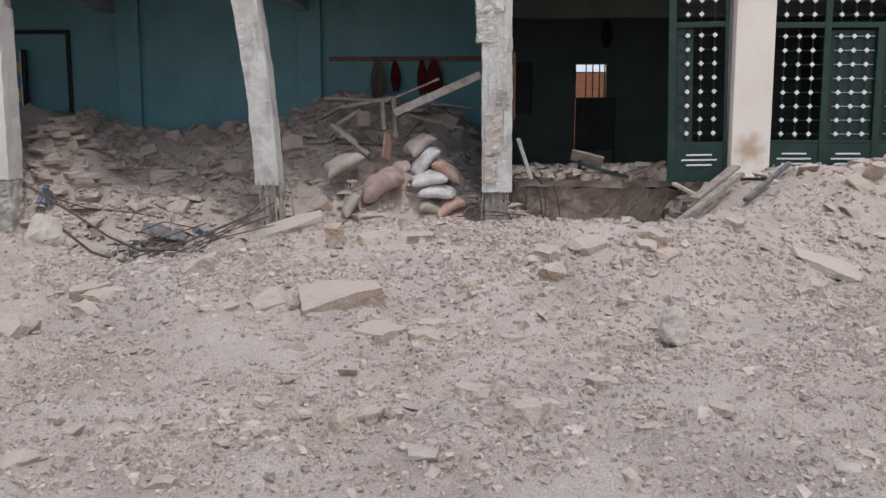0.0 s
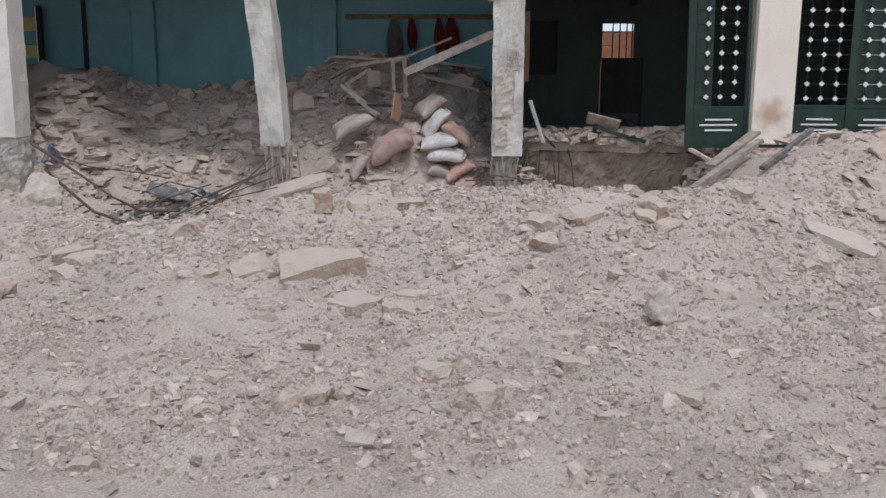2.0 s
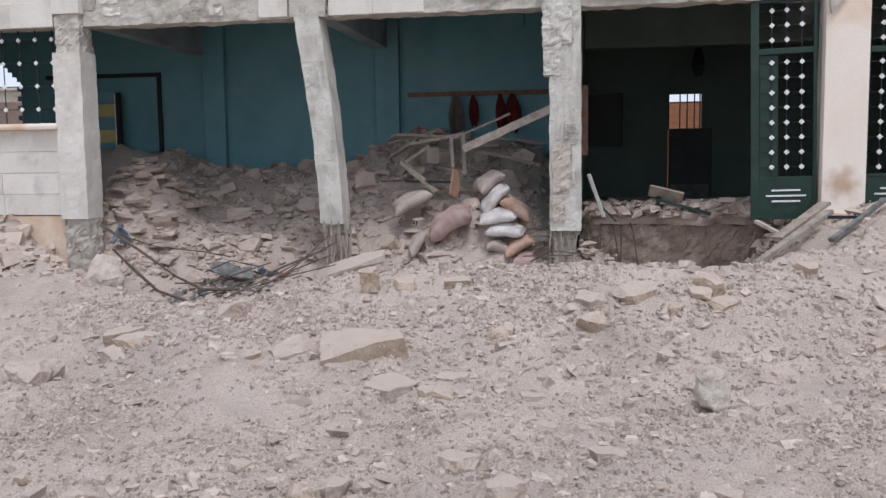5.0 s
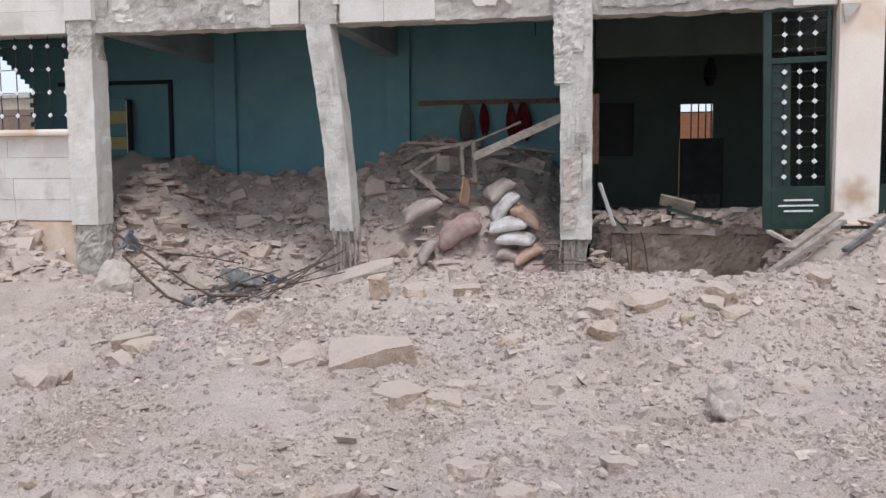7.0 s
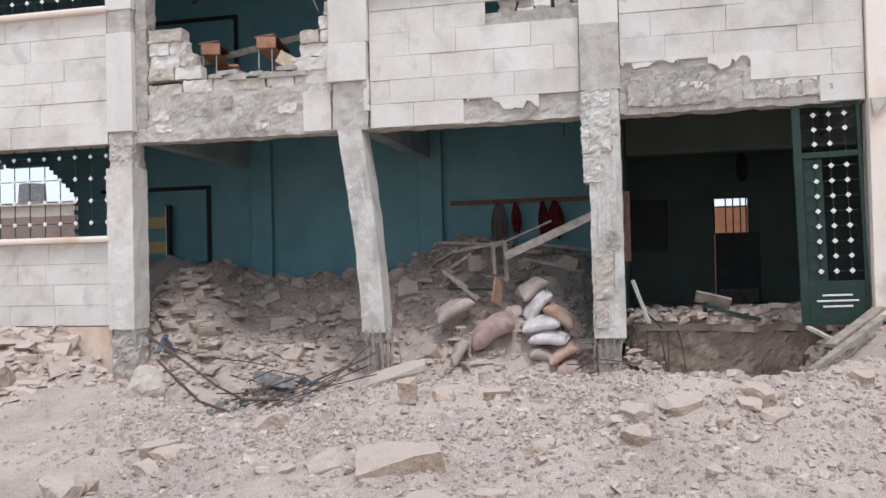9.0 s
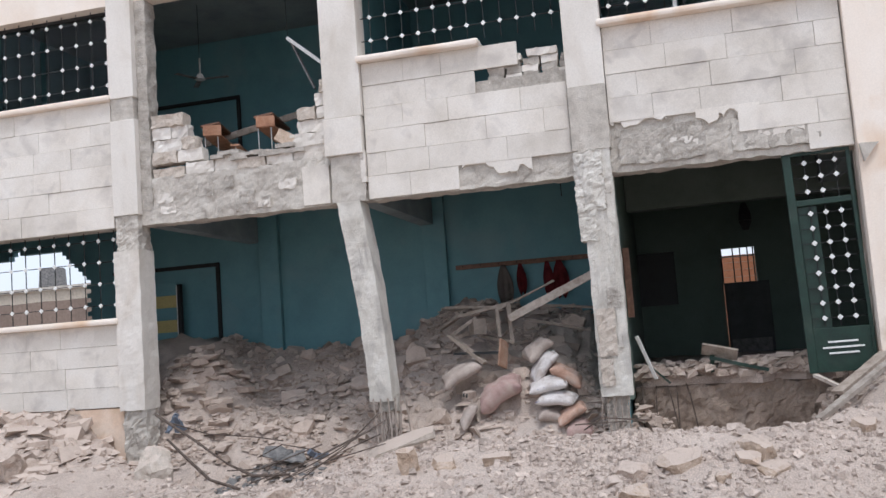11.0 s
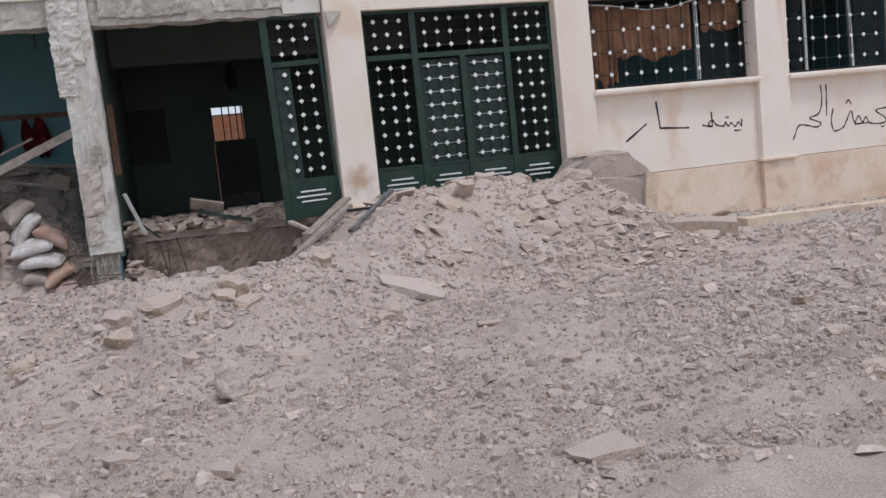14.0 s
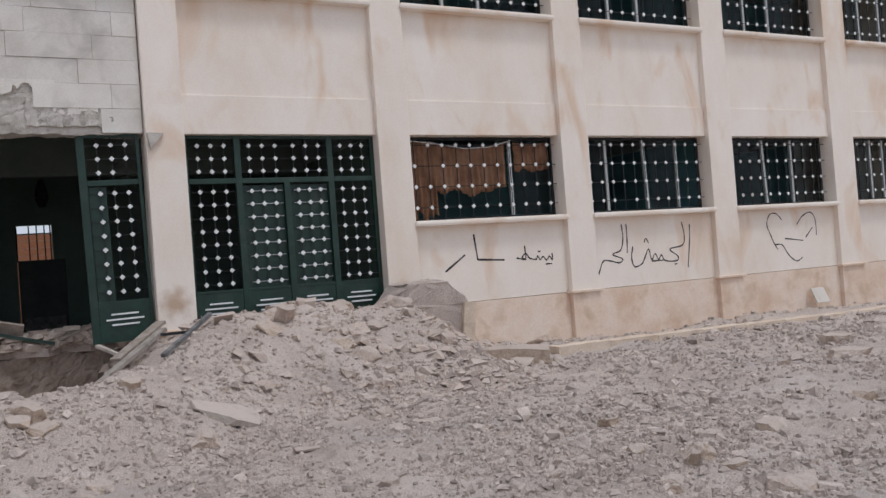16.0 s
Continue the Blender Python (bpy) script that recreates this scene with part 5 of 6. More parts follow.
rock(-4.05, 12.75, 1.0, 0.09, 94, 0.5, PALEROCK, flat=True, tilt=(12, -17), rz=10, worn=0.3, label="pale flat slab lying under the snapped column", category="slab", name="slab_fragment", z=-0.14)
rock(3.75, 11.6, 0.32, 0.42, 95, 0.14, ROCK, flat=True, tilt=(18, 0), rz=20, label="upright pale slab stuck in the mound", category="slab", name="slab_fragment", sink=0.45)
rock(8.6, 12.6, 0.6, 0.2, 96, 0.4, OCHRE, rz=10)
rock(9.3, 12.7, 0.5, 0.16, 97, 0.4, ROCK, rz=30)
tagged(part("white_tile", boxed(-0.18, 0.18, -0.015, 0.015, 0, 0.36, 0.005), WHITECOAT), "white square tile leaning at the wall foot", "tile").matrix_basis = pose(16.35, 13.05, -0.2, -28, 0, -6)


def sack(x, y, z, w, h, d, mat, label, ry=0, rz=0, rx=0, band=None, seed=0):
    """A stuffed woven sack: a flattened pillow with square shoulders, creases and pinched ends."""
    s = thing("sack", x, y, z, label, "sack", "sacks on the heap", rz, rx, ry)
    bm = bmesh.new()
    w, h = w * 0.94, h * 0.80
    nx_, ny_ = 26, 18
    top, low = {}, {}
    for i in range(nx_ + 1):
        for j in range(ny_ + 1):
            u, v = 2 * i / nx_ - 1, 2 * j / ny_ - 1
            t = max(0.0, (1 - abs(u) ** 5.0)) ** 0.5 * max(0.0, (1 - abs(v) ** 3.6)) ** 0.5
            sag = -0.16 * h * u * u + 0.10 * h * noise.noise(Vector((u * 1.3 + seed, v, 2)))
            cx, cy = u * w / 2 * (1 - 0.07 * (1 - v * v)), v * d / 2 * (1 - 0.10 * (1 - u * u))
            q = Vector((u * 2.2 + seed, v * 2.6, seed))
            cr = 0.11 * noise.noise(q) + 0.06 * noise.noise(q * 2.7) + 0.07 * math.sin(9 * v + 4 * noise.noise(q)) * abs(u) ** 3
            top[i, j] = bm.verts.new((cx, cy + 0.02 * cr, h / 2 * t * (1 + 2.2 * cr) + sag))
            low[i, j] = top[i, j] if t == 0 else bm.verts.new((cx, cy, -h / 2 * t * (1 - cr) + sag))
    for i in range(nx_):
        for j in range(ny_):
            for g, order in ((top, 1), (low, -1)):
                q = [g[i, j], g[i + 1, j], g[i + 1, j + 1], g[i, j + 1]][::order]
                bm.faces.new(q)
    ob = part("bag", bm, mat, s)
    for f in ob.data.polygons:
        f.use_smooth = True
    if band:
        for sgn in (-1, 1):
            pts = [(w * 0.47 * q / 6, sgn * d * 0.445 * (1 - 0.1 * (1 - (q / 6) ** 2)), 0.012 * (q % 2) - 0.16 * h * (q / 6) ** 2) for q in range(-6, 7)]
            for q in range(0, 12, 2):
                part("stripe", rod(bmesh.new(), pts[q], pts[q + 1], 0.016, 6), band, ob, "coloured edge stitch")
    part("seam", tube(bmesh.new(), [(w * 0.485, -d * 0.36 + d * 0.72 * i / 6, 0.01 * (i % 2) - 0.16 * h) for i in range(7)], 0.012, 5), mat, ob)
    return s


BX = lambda px: -3.74 + (px - 738.5) * 0.00891
BZ = lambda py: 0.32 + (425 - py) * 0.0089
sack(-2.08, 13.95, 0.50, 0.62, 0.2, 0.48, SACKWHITE, "white woven sack with a dark striped edge", -9, 6, 12, BLUESTRIPE, 1)
sack(-1.94, 13.85, 0.30, 0.62, 0.2, 0.48, SACKWHITE, "white woven sack with dark stripes on top of others", 3, -4, 10, BLUESTRIPE, 2)
sack(-2.17, 14.2, 0.76, 0.62, 0.2, 0.48, SACKWHITE, "greyish woven sack slumped on edge", -50, 10, 14, None, 3)
sack(-1.80, 14.15, 0.62, 0.58, 0.22, 0.45, SACKORANGE, "orange and white sack lying on the pile", 35, 8, 12, None, 4)
sack(-2.82, 13.95, 0.42, 0.80, 0.36, 0.5, SACKPINK, "dusty pink sack with a red striped edge", -30, 0, 18, REDSTRIPE, 5)
sack(-3.46, 14.2, 0.74, 0.74, 0.24, 0.5, SACKTAN, "dust-covered tan sack half buried", -28, 12, 16, None, 6)
sack(-1.76, 13.8, 0.08, 0.52, 0.20, 0.45, SACKORANGE, "brown dusty sack under the white ones", -30, 8, 10, None, 7)
sack(-1.64, 13.7, -0.16, 0.42, 0.30, 0.4, SACKPINK, "small dusty pink sack at the foot of the pile", -14, 0, 14, None, 8)
sack(-2.26, 14.35, 1.03, 0.52, 0.22, 0.45, SACKTAN, "dusty sack at the top of the pile", -36, 20, 14, None, 9)
sack(-2.06, 13.85, 0.06, 0.42, 0.22, 0.42, SACKTAN, "crushed tan sack in the pile", 10, 14, 10, None, 10)
sack(-3.30, 13.8, 0.10, 0.46, 0.18, 0.32, SACKTAN, "small tan sack lying on the heap", -58, 14, 10, None, 11)


def plank(a, b, w, t, mat=None, roll=0, label="splintered dusty plank thrown on the heap", name="plank"):
    a, b = Vector(a), Vector(b)
    d = b - a
    bm = rough_box(-d.length / 2, d.length / 2, -w / 2, w / 2, -t / 2, t / 2, 0.12, 0.006, d.length * 7, 0.15)
    ob = part(name, bm, mat or WOOD)
    m = Matrix.Translation((a + b) / 2) @ d.to_track_quat("X", "Z").to_matrix().to_4x4() @ pose(0, 0, 0, roll, 0, 0)
    ob.matrix_basis = m
    return tagged(ob, label, "plank", "broken planks")


plank((BX(862), 14.3, BZ(290)), (BX(1016), 14.2, BZ(224)), 0.07, 0.12, mat=PALEWOOD, label="long pale plank sticking up from the heap")
plank((BX(832), 14.8, BZ(272)), (BX(940), 14.7, BZ(228)), 0.05, 0.03)
plank((BX(715), 15.6, BZ(258)), (BX(860), 14.9, BZ(268)), 0.14, 0.04)
plank((BX(755), 15.0, BZ(278)), (BX(855), 14.8, BZ(262)), 0.12, 0.05)
plank((BX(700), 15.8, BZ(262)), (BX(800), 15.9, BZ(266)), 0.2, 0.04)
plank((BX(838), 14.4, BZ(270)), (BX(842), 14.3, BZ(322)), 0.1, 0.05, roll=90)
plank((BX(858), 14.5, BZ(262)), (BX(862), 14.4, BZ(335)), 0.06, 0.05)
plank((BX(752), 14.3, BZ(312)), (BX(818), 14.1, BZ(364)), 0.12, 0.05)
plank((BX(752), 14.5, BZ(312)), (BX(795), 14.6, BZ(283)), 0.09, 0.05)
plank((BX(710), 15.2, BZ(300)), (BX(765), 15.0, BZ(272)), 0.1, 0.04)
plank((BX(760), 14.2, BZ(345)), (BX(845), 14.1, BZ(347)), 0.05, 0.04, mat=IRON, label="dark bent bar in the heap")
plank((BX(880), 14.8, BZ(292)), (BX(985), 14.9, BZ(318)), 0.12, 0.04)
plank((BX(900), 15.0, BZ(268)), (BX(1000), 15.2, BZ(280)), 0.16, 0.04)
plank((BX(865), 14.2, BZ(330)), (BX(800), 14.9, BZ(318)), 0.10, 0.04)
plank((BX(848), 14.05, BZ(372)), (BX(852), 14.2, BZ(328)), 0.22, 0.03, mat=DUSTYPANEL, roll=80, label="broken orange-brown desk panel in the heap", name="desk_panel")
plank((BX(785), 14.6, BZ(300)), (BX(805), 14.7, BZ(300)), 0.3, 0.24, label="broken wooden box in the heap", name="broken_box")
plank((BX(720), 15.4, BZ(285)), (BX(790), 15.5, BZ(250)), 0.08, 0.04)
plank((BX(690), 15.7, BZ(275)), (BX(770), 15.9, BZ(252)), 0.12, 0.03)
bm = boxed(-0.11, 0.11, -0.055, 0.055, -0.055, 0.055, 0.012)
p = thing("hollow_block", BX(790), 13.9, BZ(415), "dusty hollow concrete block in the heap", "block", "", 70, 10, 0)
part("shell", bm, ROCK, p)
# solid shell: black plates on its ends paint the shade inside the cores
for sx in (-0.1115, 0.1065):
    for sy in (-0.026, 0.026):
        part("core_hole_shade", boxed(sx, sx + 0.005, sy - 0.017, sy + 0.017, -0.03, 0.03), BLACKBOARD, p, "thin black plate painting the shade of a core hole")
# beside the entrance
plank((1.34, 11.7, 0.07), (2.32, 12.4, 0.65), 0.11, 0.05, mat=PALEWOOD, label="pale long plank leaning at the entrance edge")
plank((1.65, 12.2, 0.32), (2.38, 12.9, 0.73), 0.16, 0.04, label="grey plank leaning at the entrance edge")
plank((2.12, 11.5, 0.36), (2.93, 12.3, 0.80), 0.06, 0.05, mat=BURNT, label="dark steel angle lying on the mound")
plank((2.2, 12.0, 0.60), (2.58, 11.95, 0.60), 0.05, 0.04, mat=IRON, label="short dark steel bar lying on the mound")
plank((1.53, 13.0, 0.48), (1.78, 12.7, 0.34), 0.07, 0.04, mat=PALEWOOD, label="short broken plank at the gate foot")
plank((0.2, 14.45, 0.86), (0.7, 14.4, 0.74), 0.04, 0.2, mat=WOOD, roll=40, label="broken pale board on the hall floor")
plank((0.3, 14.4, 0.72), (1.1, 14.3, 0.50), 0.06, 0.05, mat=GREEN, label="dark green broken frame rail on the hall floor", name="bent_steel")
plank((0.28, 14.5, 0.58), (1.0, 14.45, 0.47), 0.05, 0.05, mat=GREEN, label="dark green broken frame rail on the hall floor", name="bent_steel")
plank((0.32, 14.45, 0.50), (0.34, 14.4, 0.76), 0.05, 0.04, mat=GREEN, label="dark green broken frame post on the hall floor", name="bent_steel")
plank((1.15, 14.4, 0.55), (1.7, 14.5, 0.74), 0.14, 0.04)
plank((-0.48, 13.7, 0.5), (-0.70, 13.6, 1.12), 0.06, 0.012, mat=PALEPAINT, roll=30, label="strip of peeled white sheet beside the column", name="peeled_strip")
plank((-0.6, 13.8, 0.72), (-0.30, 13.9, 0.42), 0.05, 0.02, mat=GREEN, label="bent pale green strip by the column", name="bent_strip")

# bars hanging from the broken floor edge
for i in range(5):
    x = -0.72 + 0.16 * i + 0.05 * random.random()
    sway = 0.25 * (random.random() - 0.4)
    pts = [(x, 14.5, 0.36), (x + sway * 0.3, 14.32, 0.2), (x + sway, 14.22 + 0.1 * random.random(), -0.25 - 0.25 * random.random())]
    tagged(part("hanging_rebar", tube(bmesh.new(), pts, 0.011, 6), REBAR), "thin rusty bar hanging from the broken floor edge", "rebar", "hanging bars")
# reinforcement, pipes and scraps in the crater
for i, pts in enumerate((
        [(-7.85, 12.6, 0.46), (-7.1, 12.4, 0.08), (-6.5, 12.2, -0.24), (-6.0, 12.1, -0.42), (-5.5, 12.1, -0.40)],
        [(-7.6, 12.5, 0.10), (-7.15, 12.3, -0.18), (-6.7, 12.1, -0.44), (-6.2, 12.0, -0.58)],
        [(-7.7, 12.7, 0.35), (-7.1, 12.8, 0.12), (-6.4, 13.0, 0.02), (-6.0, 13.1, -0.05)],
        [(-5.4, 12.5, -0.45), (-4.9, 12.5, -0.20), (-4.3, 12.6, 0.02)],
        [(-5.7, 12.4, -0.52), (-5.0, 12.4, -0.28), (-4.2, 12.5, -0.08)],
        [(-6.5, 13.2, -0.3), (-6.0, 13.0, -0.1), (-5.5, 13.1, -0.22)],
        [(-5.9, 12.2, -0.5), (-5.2, 12.3, -0.24), (-4.35, 12.6, 0.12)],
        [(-5.6, 12.0, -0.48), (-4.9, 12.2, -0.16), (-4.25, 12.7, 0.2)],
        [(-6.2, 12.3, -0.55), (-5.5, 12.6, -0.35), (-4.5, 12.8, 0.08)],
        [(-5.2, 11.9, -0.42), (-4.7, 12.3, -0.1), (-4.4, 12.9, 0.3)],
        [(-6.7, 12.6, -0.4), (-6.1, 12.5, -0.38), (-5.3, 12.9, -0.12)],
        [(-1.5, 13.1, -0.1), (-1.2, 12.7, 0.1), (-0.6, 12.9, 0.02)],
        [(-1.6, 12.9, 0.0), (-1.3, 12.6, 0.05), (-0.9, 12.8, 0.02)])):
    tagged(part("bent_rebar", roughen(tube(bmesh.new(), pts, 0.02 if i < 2 else 0.009, 8), 0.03, 0.12, i), REBAR), "bent rusty reinforcement bar in the crater" if i > 1 else "thick scorched cable hanging into the crater", "rebar" if i > 1 else "cable", "bent bars")
tagged(part("scorched_sheet", rough_box(-0.3, 0.3, -0.16, 0.16, -0.01, 0.01, 0.06, 0.06, 230.0, 0.2), BURNT), "scorched crumpled steel sheet in the crater", "sheet").matrix_basis = pose(-6.1, 13.3, -0.28, 24, 10, 20)
for i in range(5):
    tagged(part("blue_rag", rough_box(-0.03, 0.03, -0.012, 0.012, -0.16, 0.16, 0.05, 0.03, 240.0 + i, 0.1), BLUEPLASTIC), "faded blue plastic scrap in the rubble", "scrap", "blue scraps").matrix_basis = pose(-7.75 + 0.06 * i if i < 3 else -5.25 + 0.08 * i - 0.24, 12.9 if i < 3 else 12.5, 0.3 if i < 3 else -0.22, 20 * i, 30 - 20 * i, 0)

# ---- facing stones of the damaged bays ----
def facing(name, label, x0, x1, z0, z1, rows, gone, seed, y=None):
    rnd = random.Random(seed)
    p = tagged(new(name), label, kind="structure")
    y = YW if y is None else y
    hgt = (z1 - z0) / rows
    for r in range(rows):
        x = x0
        first = True
        while x < x1 - 0.02:
            w = rnd.uniform(0.5, 1.2) * (0.6 if first and r % 2 else 1)
            first = False
            xe = x + w
            if x1 - xe < 0.3:
                xe = x1
            if not gone((x + xe) / 2, z0 + (r + 0.5) * hgt):
                pr = rnd.uniform(-0.007, 0.007)
                bm = boxed(x + 0.0018, xe - 0.0018, y - 0.026 + pr, y + 0.018, z0 + r * hgt + 0.002, z0 + (r + 1) * hgt - 0.002, 0.003)
                part("facing_stone", bm, CLAD, p)
            x = xe
    return p


facing("facing_1", "weathered white stone facing below the grilled window", -12.40, -8.89, LEDGE, SILL - 0.1, 4, lambda x, z: x > -9.4 and 1.3 < z < 1.7, 1, YW - 0.02)
facing("facing_2", "weathered white stone facing of the upper wall", -12.40, -8.89, 3.48, UP_SILL - 0.1, 6, lambda x, z: False, 2, YW - 0.045)
facing("facing_3", "broken white stone facing over the open bay", -4.48, -1.36, LINTEL + 0.01, UP_SILL - 0.1, 6, lambda x, z: (x > -3.0 and z < 3.87) or (x > -2.55 and z > 5.0) or (x > -1.9 and z < 4.0), 3)
facing("facing_4", "broken white stone facing over the entrance", -0.79, 2.39, LINTEL + 0.01, UP_SILL - 0.1, 6, lambda x, z: (x < 1.75 and z < 3.85) or (x < 1.2 and 3.85 < z < 4.2 and abs(x - 0.1) > 0.25), 4)
facing("facing_5", "lone white facing stones beside the snapped column", -5.56, -5.11, LINTEL + 0.02, 4.1, 1, lambda x, z: False, 5)


def torn_strip(x0, x1, zt):
    """A thin strip of facing whose lower edge is torn off unevenly."""
    bm = bmesh.new()
    x, low, xs = x0, random.uniform(0.03, 0.12), []
    while x < x1:
        xs.append((x, low))
        x += random.uniform(0.015, 0.07)
        low = min(max(low + random.gauss(0, 0.03) + (0.09 * random.choice((-1, 1)) if random.random() < 0.1 else 0), 0.015), 0.2)
    xs.append((x1, low))
    rows = [[bm.verts.new((x, y, z)) for x, low in xs] for y, side in ((YW - 0.022, 0), (YW - 0.022, 1), (YW + 0.018, 1), (YW + 0.018, 0)) for z in (zt + 0.02,)]
    for r, row in enumerate(rows):
        if r in (1, 2):
            for v, (x, low) in zip(row, xs):
                v.co.z = zt - low - (0.012 if r == 2 else 0)
    for a, b in zip(rows, rows[1:] + rows[:1]):
        for q in range(len(xs) - 1):
            bm.faces.new((a[q], b[q], b[q + 1], a[q + 1]))
    bm.faces.new([r[0] for r in rows])
    bm.faces.new([r[-1] for r in rows][::-1])
    bmesh.ops.recalc_face_normals(bm, faces=bm.faces[:])
    return bm


for x0, x1, zt in ((-3.0, -1.95, 3.85), (-1.95, -1.36, 4.2), (-0.79, 0.0, 4.21), (0.0, 0.4, 3.85), (0.4, 1.25, 4.21), (1.2, 1.8, 3.85)):
    tagged(part("render_flake", torn_strip(x0, x1, zt), CLAD), "ragged edge of stone facing over bare masonry", "render flake", "render flakes")
for i in range(16):
    x = -0.75 + 2.55 * random.random()
    tagged(part("render_flake", rough_box(x, x + 0.2 + 0.35 * random.random(), YW - 0.015, YW + 0.03, 3.55 + 0.05 * random.random(), 3.8 + 0.28 * random.random(), 0.07, 0.025, 260.0 + i, 0.12), MORTAR if i % 4 else CONCRETE), "torn flake of old render on the beam", "render flake", "render flakes")


# ---- loose rubble, too much to count ----
def shards(name, label, spots, mat, seed, lean=0.3):
    """Many small angular stones in one mesh. spots: x, y, z, size, flatness."""
    rng = np.random.RandomState(seed)
    base = np.array([(-1, -1, -1), (1, -1, -1), (1, 1, -1), (-1, 1, -1), (-1, -1, 1), (1, -1, 1), (1, 1, 1), (-1, 1, 1)], float) * 0.5
    quad = np.array([(0, 3, 2, 1), (4, 5, 6, 7), (0, 1, 5, 4), (1, 2, 6, 5), (2, 3, 7, 6), (3, 0, 4, 7)])
    spots = np.asarray(spots)
    n = len(spots)
    v = np.repeat(base[None], n, 0)
    v[:, 4:, :2] *= rng.uniform(0.35, 0.95, (n, 1, 2))
    v += rng.uniform(-0.2, 0.2, v.shape)
    v *= np.stack([rng.uniform(0.7, 1.5, n), rng.uniform(0.6, 1.1, n), spots[:, 4] * rng.uniform(0.6, 1.2, n)], -1)[:, None, :]
    v *= spots[:, 3][:, None, None]
    yaw, tip = rng.uniform(0, 6.283, n), rng.normal(0, lean, n)
    c, s = np.cos(tip)[:, None], np.sin(tip)[:, None]
    y1, z1 = v[..., 1] * c - v[..., 2] * s, v[..., 1] * s + v[..., 2] * c
    c, s = np.cos(yaw)[:, None], np.sin(yaw)[:, None]
    x2, y2 = v[..., 0] * c - y1 * s, v[..., 0] * s + y1 * c
    out = np.stack([x2, y2, z1], -1) + spots[:, None, :3]
    faces = (quad[None] + (np.arange(n) * 8)[:, None, None]).reshape(-1, 4)
    me = bpy.data.meshes.new(name)
    me.from_pydata(out.reshape(-1, 3).tolist(), [], faces.tolist())
    me.materials.append(mat)
    return tagged(new(name, me), label, "rubble", kind="stuff")


rng = np.random.RandomState(5)


def spots(n, x0, x1, y0, y1, lo, hi, power, flat, sink=0.12):
    x, y = rng.uniform(x0, x1, n), rng.uniform(y0, y1, n)
    keep = value_noise(x / 0.9, y / 0.9, 41) + 0.7 * value_noise(x / 0.35, y / 0.35, 43) + rng.uniform(-0.8, 0.8, n) > -0.35
    x, y = x[keep], y[keep]
    size = lo + (hi - lo) * rng.rand(len(x)) ** power
    z = ground_height(x, y) + ground_rough(x, y) + size * flat * (0.5 - sink) * 0.6
    return np.stack([x, y, z, size, np.full(len(x), flat)], -1)


near = np.concatenate([spots(15000, -4.4, 5.0, 3.8, 6.6, 0.008, 0.024, 1.6, 0.9, 0.0), spots(17000, -6.0, 6.0, 3.8, 9.6, 0.012, 0.046, 2.6, 0.75, 0.1), spots(2000, -6.2, 7.0, 3.6, 9.8, 0.04, 0.12, 2.6, 0.5, 0.25), spots(12000, -6.0, 6.5, 3.8, 9.6, 0.014, 0.042, 2.0, 1.0, 0.0)])
mid = np.concatenate([spots(3600, -9.5, 13.0, 7.0, 13.2, 0.02, 0.11, 3.2, 0.55, 0.25), spots(7000, -7.0, 4.0, 8.0, 11.0, 0.018, 0.06, 2.0, 0.7, 0.1)])
far = np.concatenate([spots(4500, 3.5, 15.0, 3.8, 11.0, 0.02, 0.06, 2.4, 0.9, 0.0), spots(17000, 3.5, 16.0, 3.6, 11.0, 0.014, 0.05, 2.2, 0.85), spots(1500, 3.5, 26.0, 3.6, 11.0, 0.05, 0.17, 2.6, 0.6), spots(5000, 14.0, 30.0, 3.0, 11.0, 0.025, 0.08, 2.0, 0.8), spots(2200, 7.5, 26.0, 11.65, 13.2, 0.02, 0.1, 2.4, 0.5)])
shards("street_rubble", "scattered small pale rubble over the street", np.concatenate([near, mid, far]), PEBBLE, 1, 0.4)
heap = np.concatenate([spots(11000, -8.9, -1.0, 13.3, 17.5, 0.02, 0.10, 2.0, 0.5, 0.35), spots(1300, -8.9, -1.0, 13.4, 17.4, 0.09, 0.25, 2.2, 0.32, 0.3), spots(2600, -8.9, -1.0, 11.0, 13.6, 0.02, 0.13, 2.2, 0.45, 0.2)])
shards("heap_rubble", "broken masonry heaped inside the classroom", heap, STONE, 2, 0.38)
heap2 = spots(2600, -12.5, -8.3, 9.5, 13.3, 0.03, 0.30, 2.6, 0.4)
mound = np.concatenate([spots(3600, 2.3, 7.2, 9.6, 13.3, 0.014, 0.075, 2.2, 0.65, 0.2), spots(260, 2.6, 7.0, 9.8, 13.0, 0.07, 0.2, 2.0, 0.5, 0.3)])
shards("mound_rubble", "broken masonry and earth piled at the gate", np.concatenate([heap2, mound]), STONE, 3, 0.45)
nf = 1700
fx, fy = rng.uniform(-0.8, 2.35, nf), 14.42 + 1.8 * rng.rand(nf) ** 1.7
size = 0.03 + 0.19 * rng.rand(nf) ** 2.8
pile = 0.2 * np.exp(-((fy - 14.8) / 0.6) ** 2)
shards("hall_rubble", "broken masonry over the edge of the hall floor", np.stack([fx, fy, FLOOR + pile * rng.rand(nf) + size * 0.2, size, np.full(nf, 0.45)], -1), STONE, 4)
fx, fy = np.concatenate([rng.uniform(-0.9, -0.3, 140), rng.uniform(1.5, 2.35, 260)]), rng.uniform(13.2, 14.4, 400)
size = 0.03 + 0.17 * rng.rand(400) ** 2.2
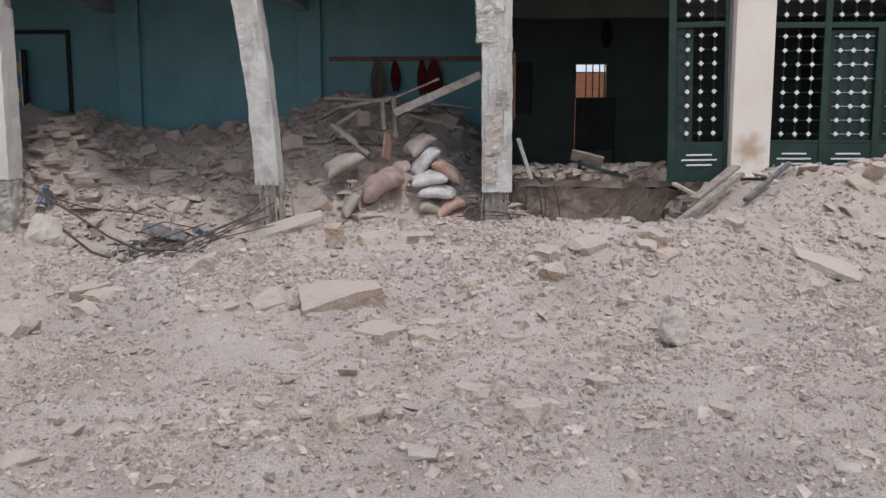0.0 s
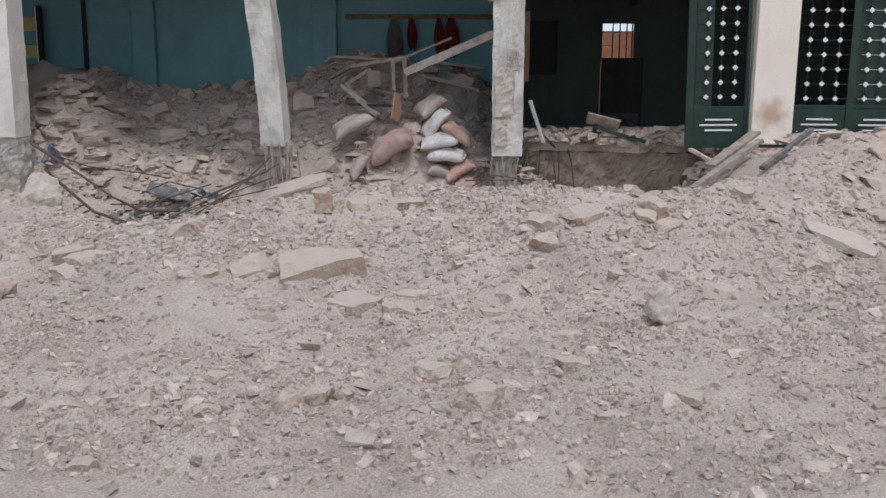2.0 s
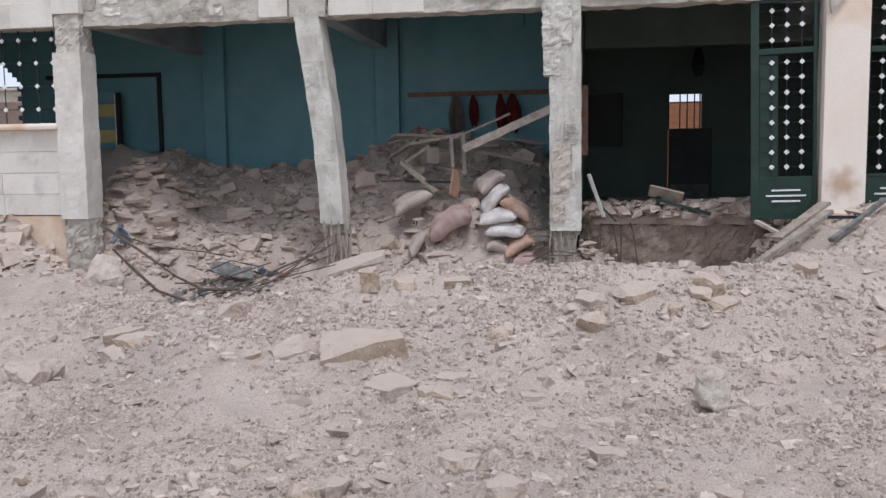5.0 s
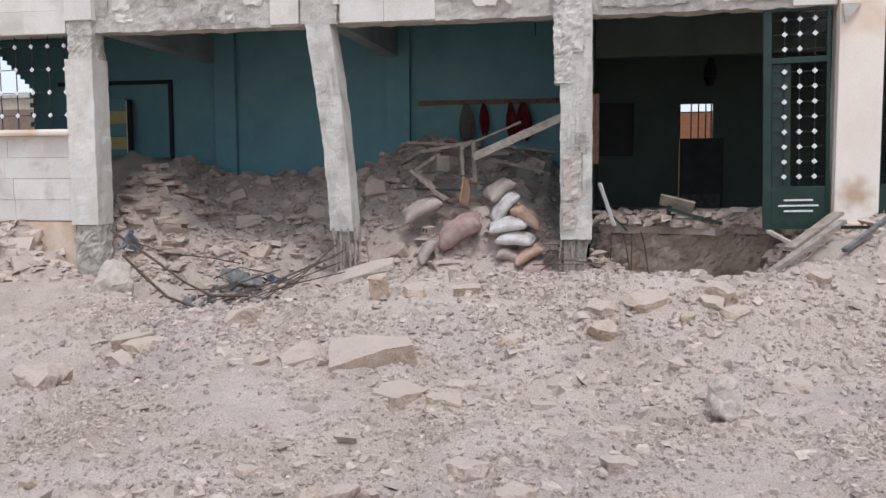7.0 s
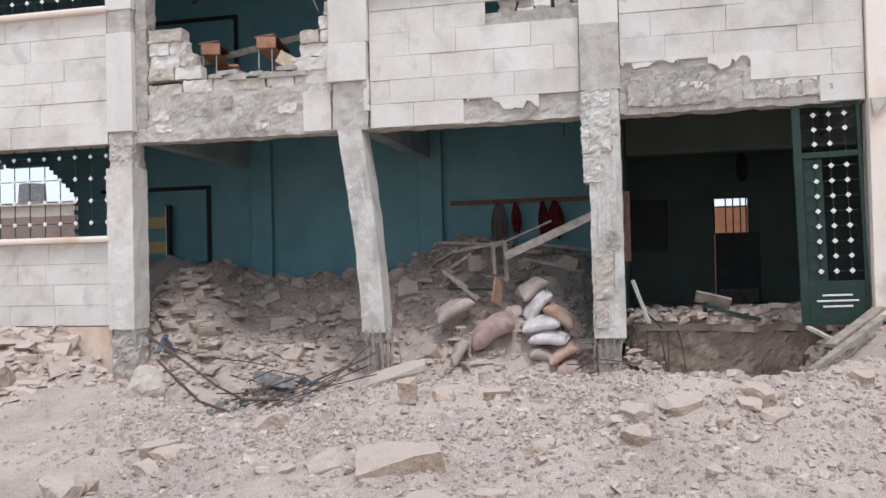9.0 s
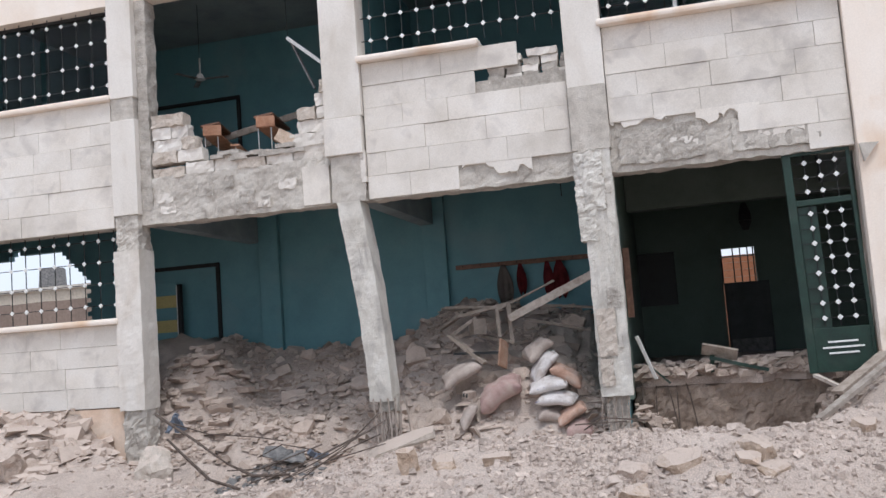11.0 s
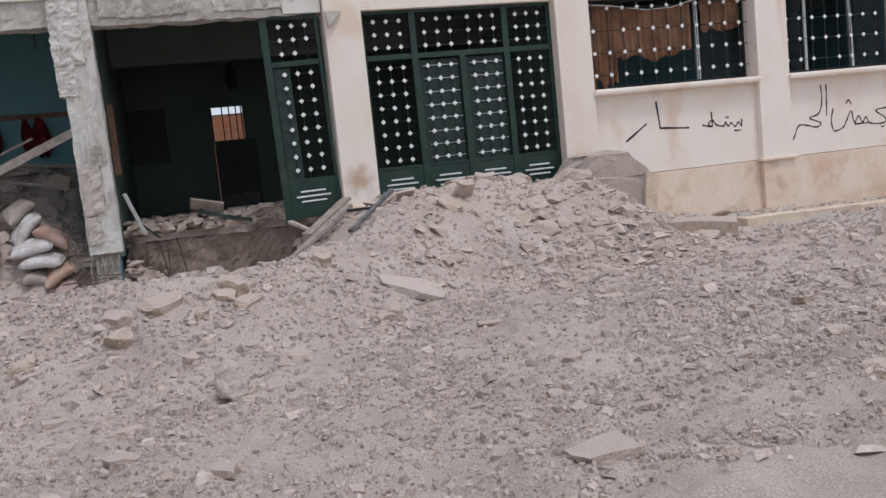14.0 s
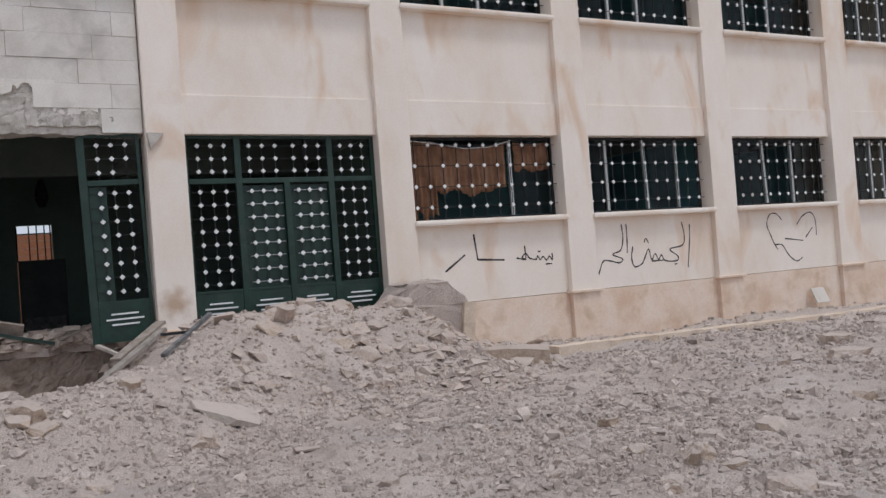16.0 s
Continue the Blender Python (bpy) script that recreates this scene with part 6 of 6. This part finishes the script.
shards("pit_rubble", "broken masonry sliding under the hall floor", np.stack([fx, fy, ground_height(fx, fy) + 0.3 * (fy - 13.2), size, np.full(400, 0.5)], -1), STONE, 5, 0.45)
ash = spots(520, -6.9, -5.3, 12.2, 13.5, 0.02, 0.13, 2.2, 0.4, 0.1)
shards("scorched_rubble", "scorched dark scraps at the bottom of the crater", ash, BURNT, 6, 0.5)

# larger fragments on the heap, one by one
rnd = random.Random(77)
for i in range(80):
    x, y = rnd.uniform(-8.3, -1.3), rnd.uniform(14.0, 17.2)
    w = rnd.uniform(0.16, 0.5) ** 1.15
    h = w * rnd.uniform(0.2, 0.6)
    rock(x, y, w, h, 300 + i, flat=rnd.random() < 0.8, tilt=(rnd.uniform(0, 40), rnd.uniform(-25, 25)), worn=0.25, mat=ROCK if rnd.random() < 0.5 else STONE, label="broken masonry fragment on the classroom heap", category="masonry fragment", name="masonry_fragment", sink=0.42)
for i in range(34):
    x, y = rnd.uniform(-8.75, -7.5), rnd.uniform(14.0, 15.3)
    rock(x, y, rnd.uniform(0.2, 0.44), rnd.uniform(0.05, 0.1), 600 + i, flat=True, tilt=(rnd.uniform(-12, 6), rnd.uniform(-10, 10)), mat=STONE, z=ground_at(x, y) - 0.02, label="flat broken masonry piece stacked beside the column", category="masonry fragment", name="masonry_fragment", sink=-0.25 if i % 2 else 0.2, worn=0.4)
for i in range(34):
    x, y = rnd.uniform(2.9, 7.2), rnd.uniform(10.6, 13.0)
    w = rnd.uniform(0.14, 0.4)
    rock(x, y, w, w * rnd.uniform(0.3, 0.7), 450 + i, tilt=(rnd.uniform(0, 30), 0), label="broken masonry fragment on the mound", category="masonry fragment", name="masonry_fragment")
for i in range(24):
    x, y = rnd.uniform(-12.0, -8.6), rnd.uniform(11.0, 13.1)
    w = rnd.uniform(0.14, 0.5)
    rock(x, y, w, w * rnd.uniform(0.2, 0.5), 500 + i, flat=True, tilt=(rnd.uniform(0, 20), 0), mat=ROCK, label="pale stone slab fragment below the grilled window", category="masonry fragment", name="masonry_fragment")
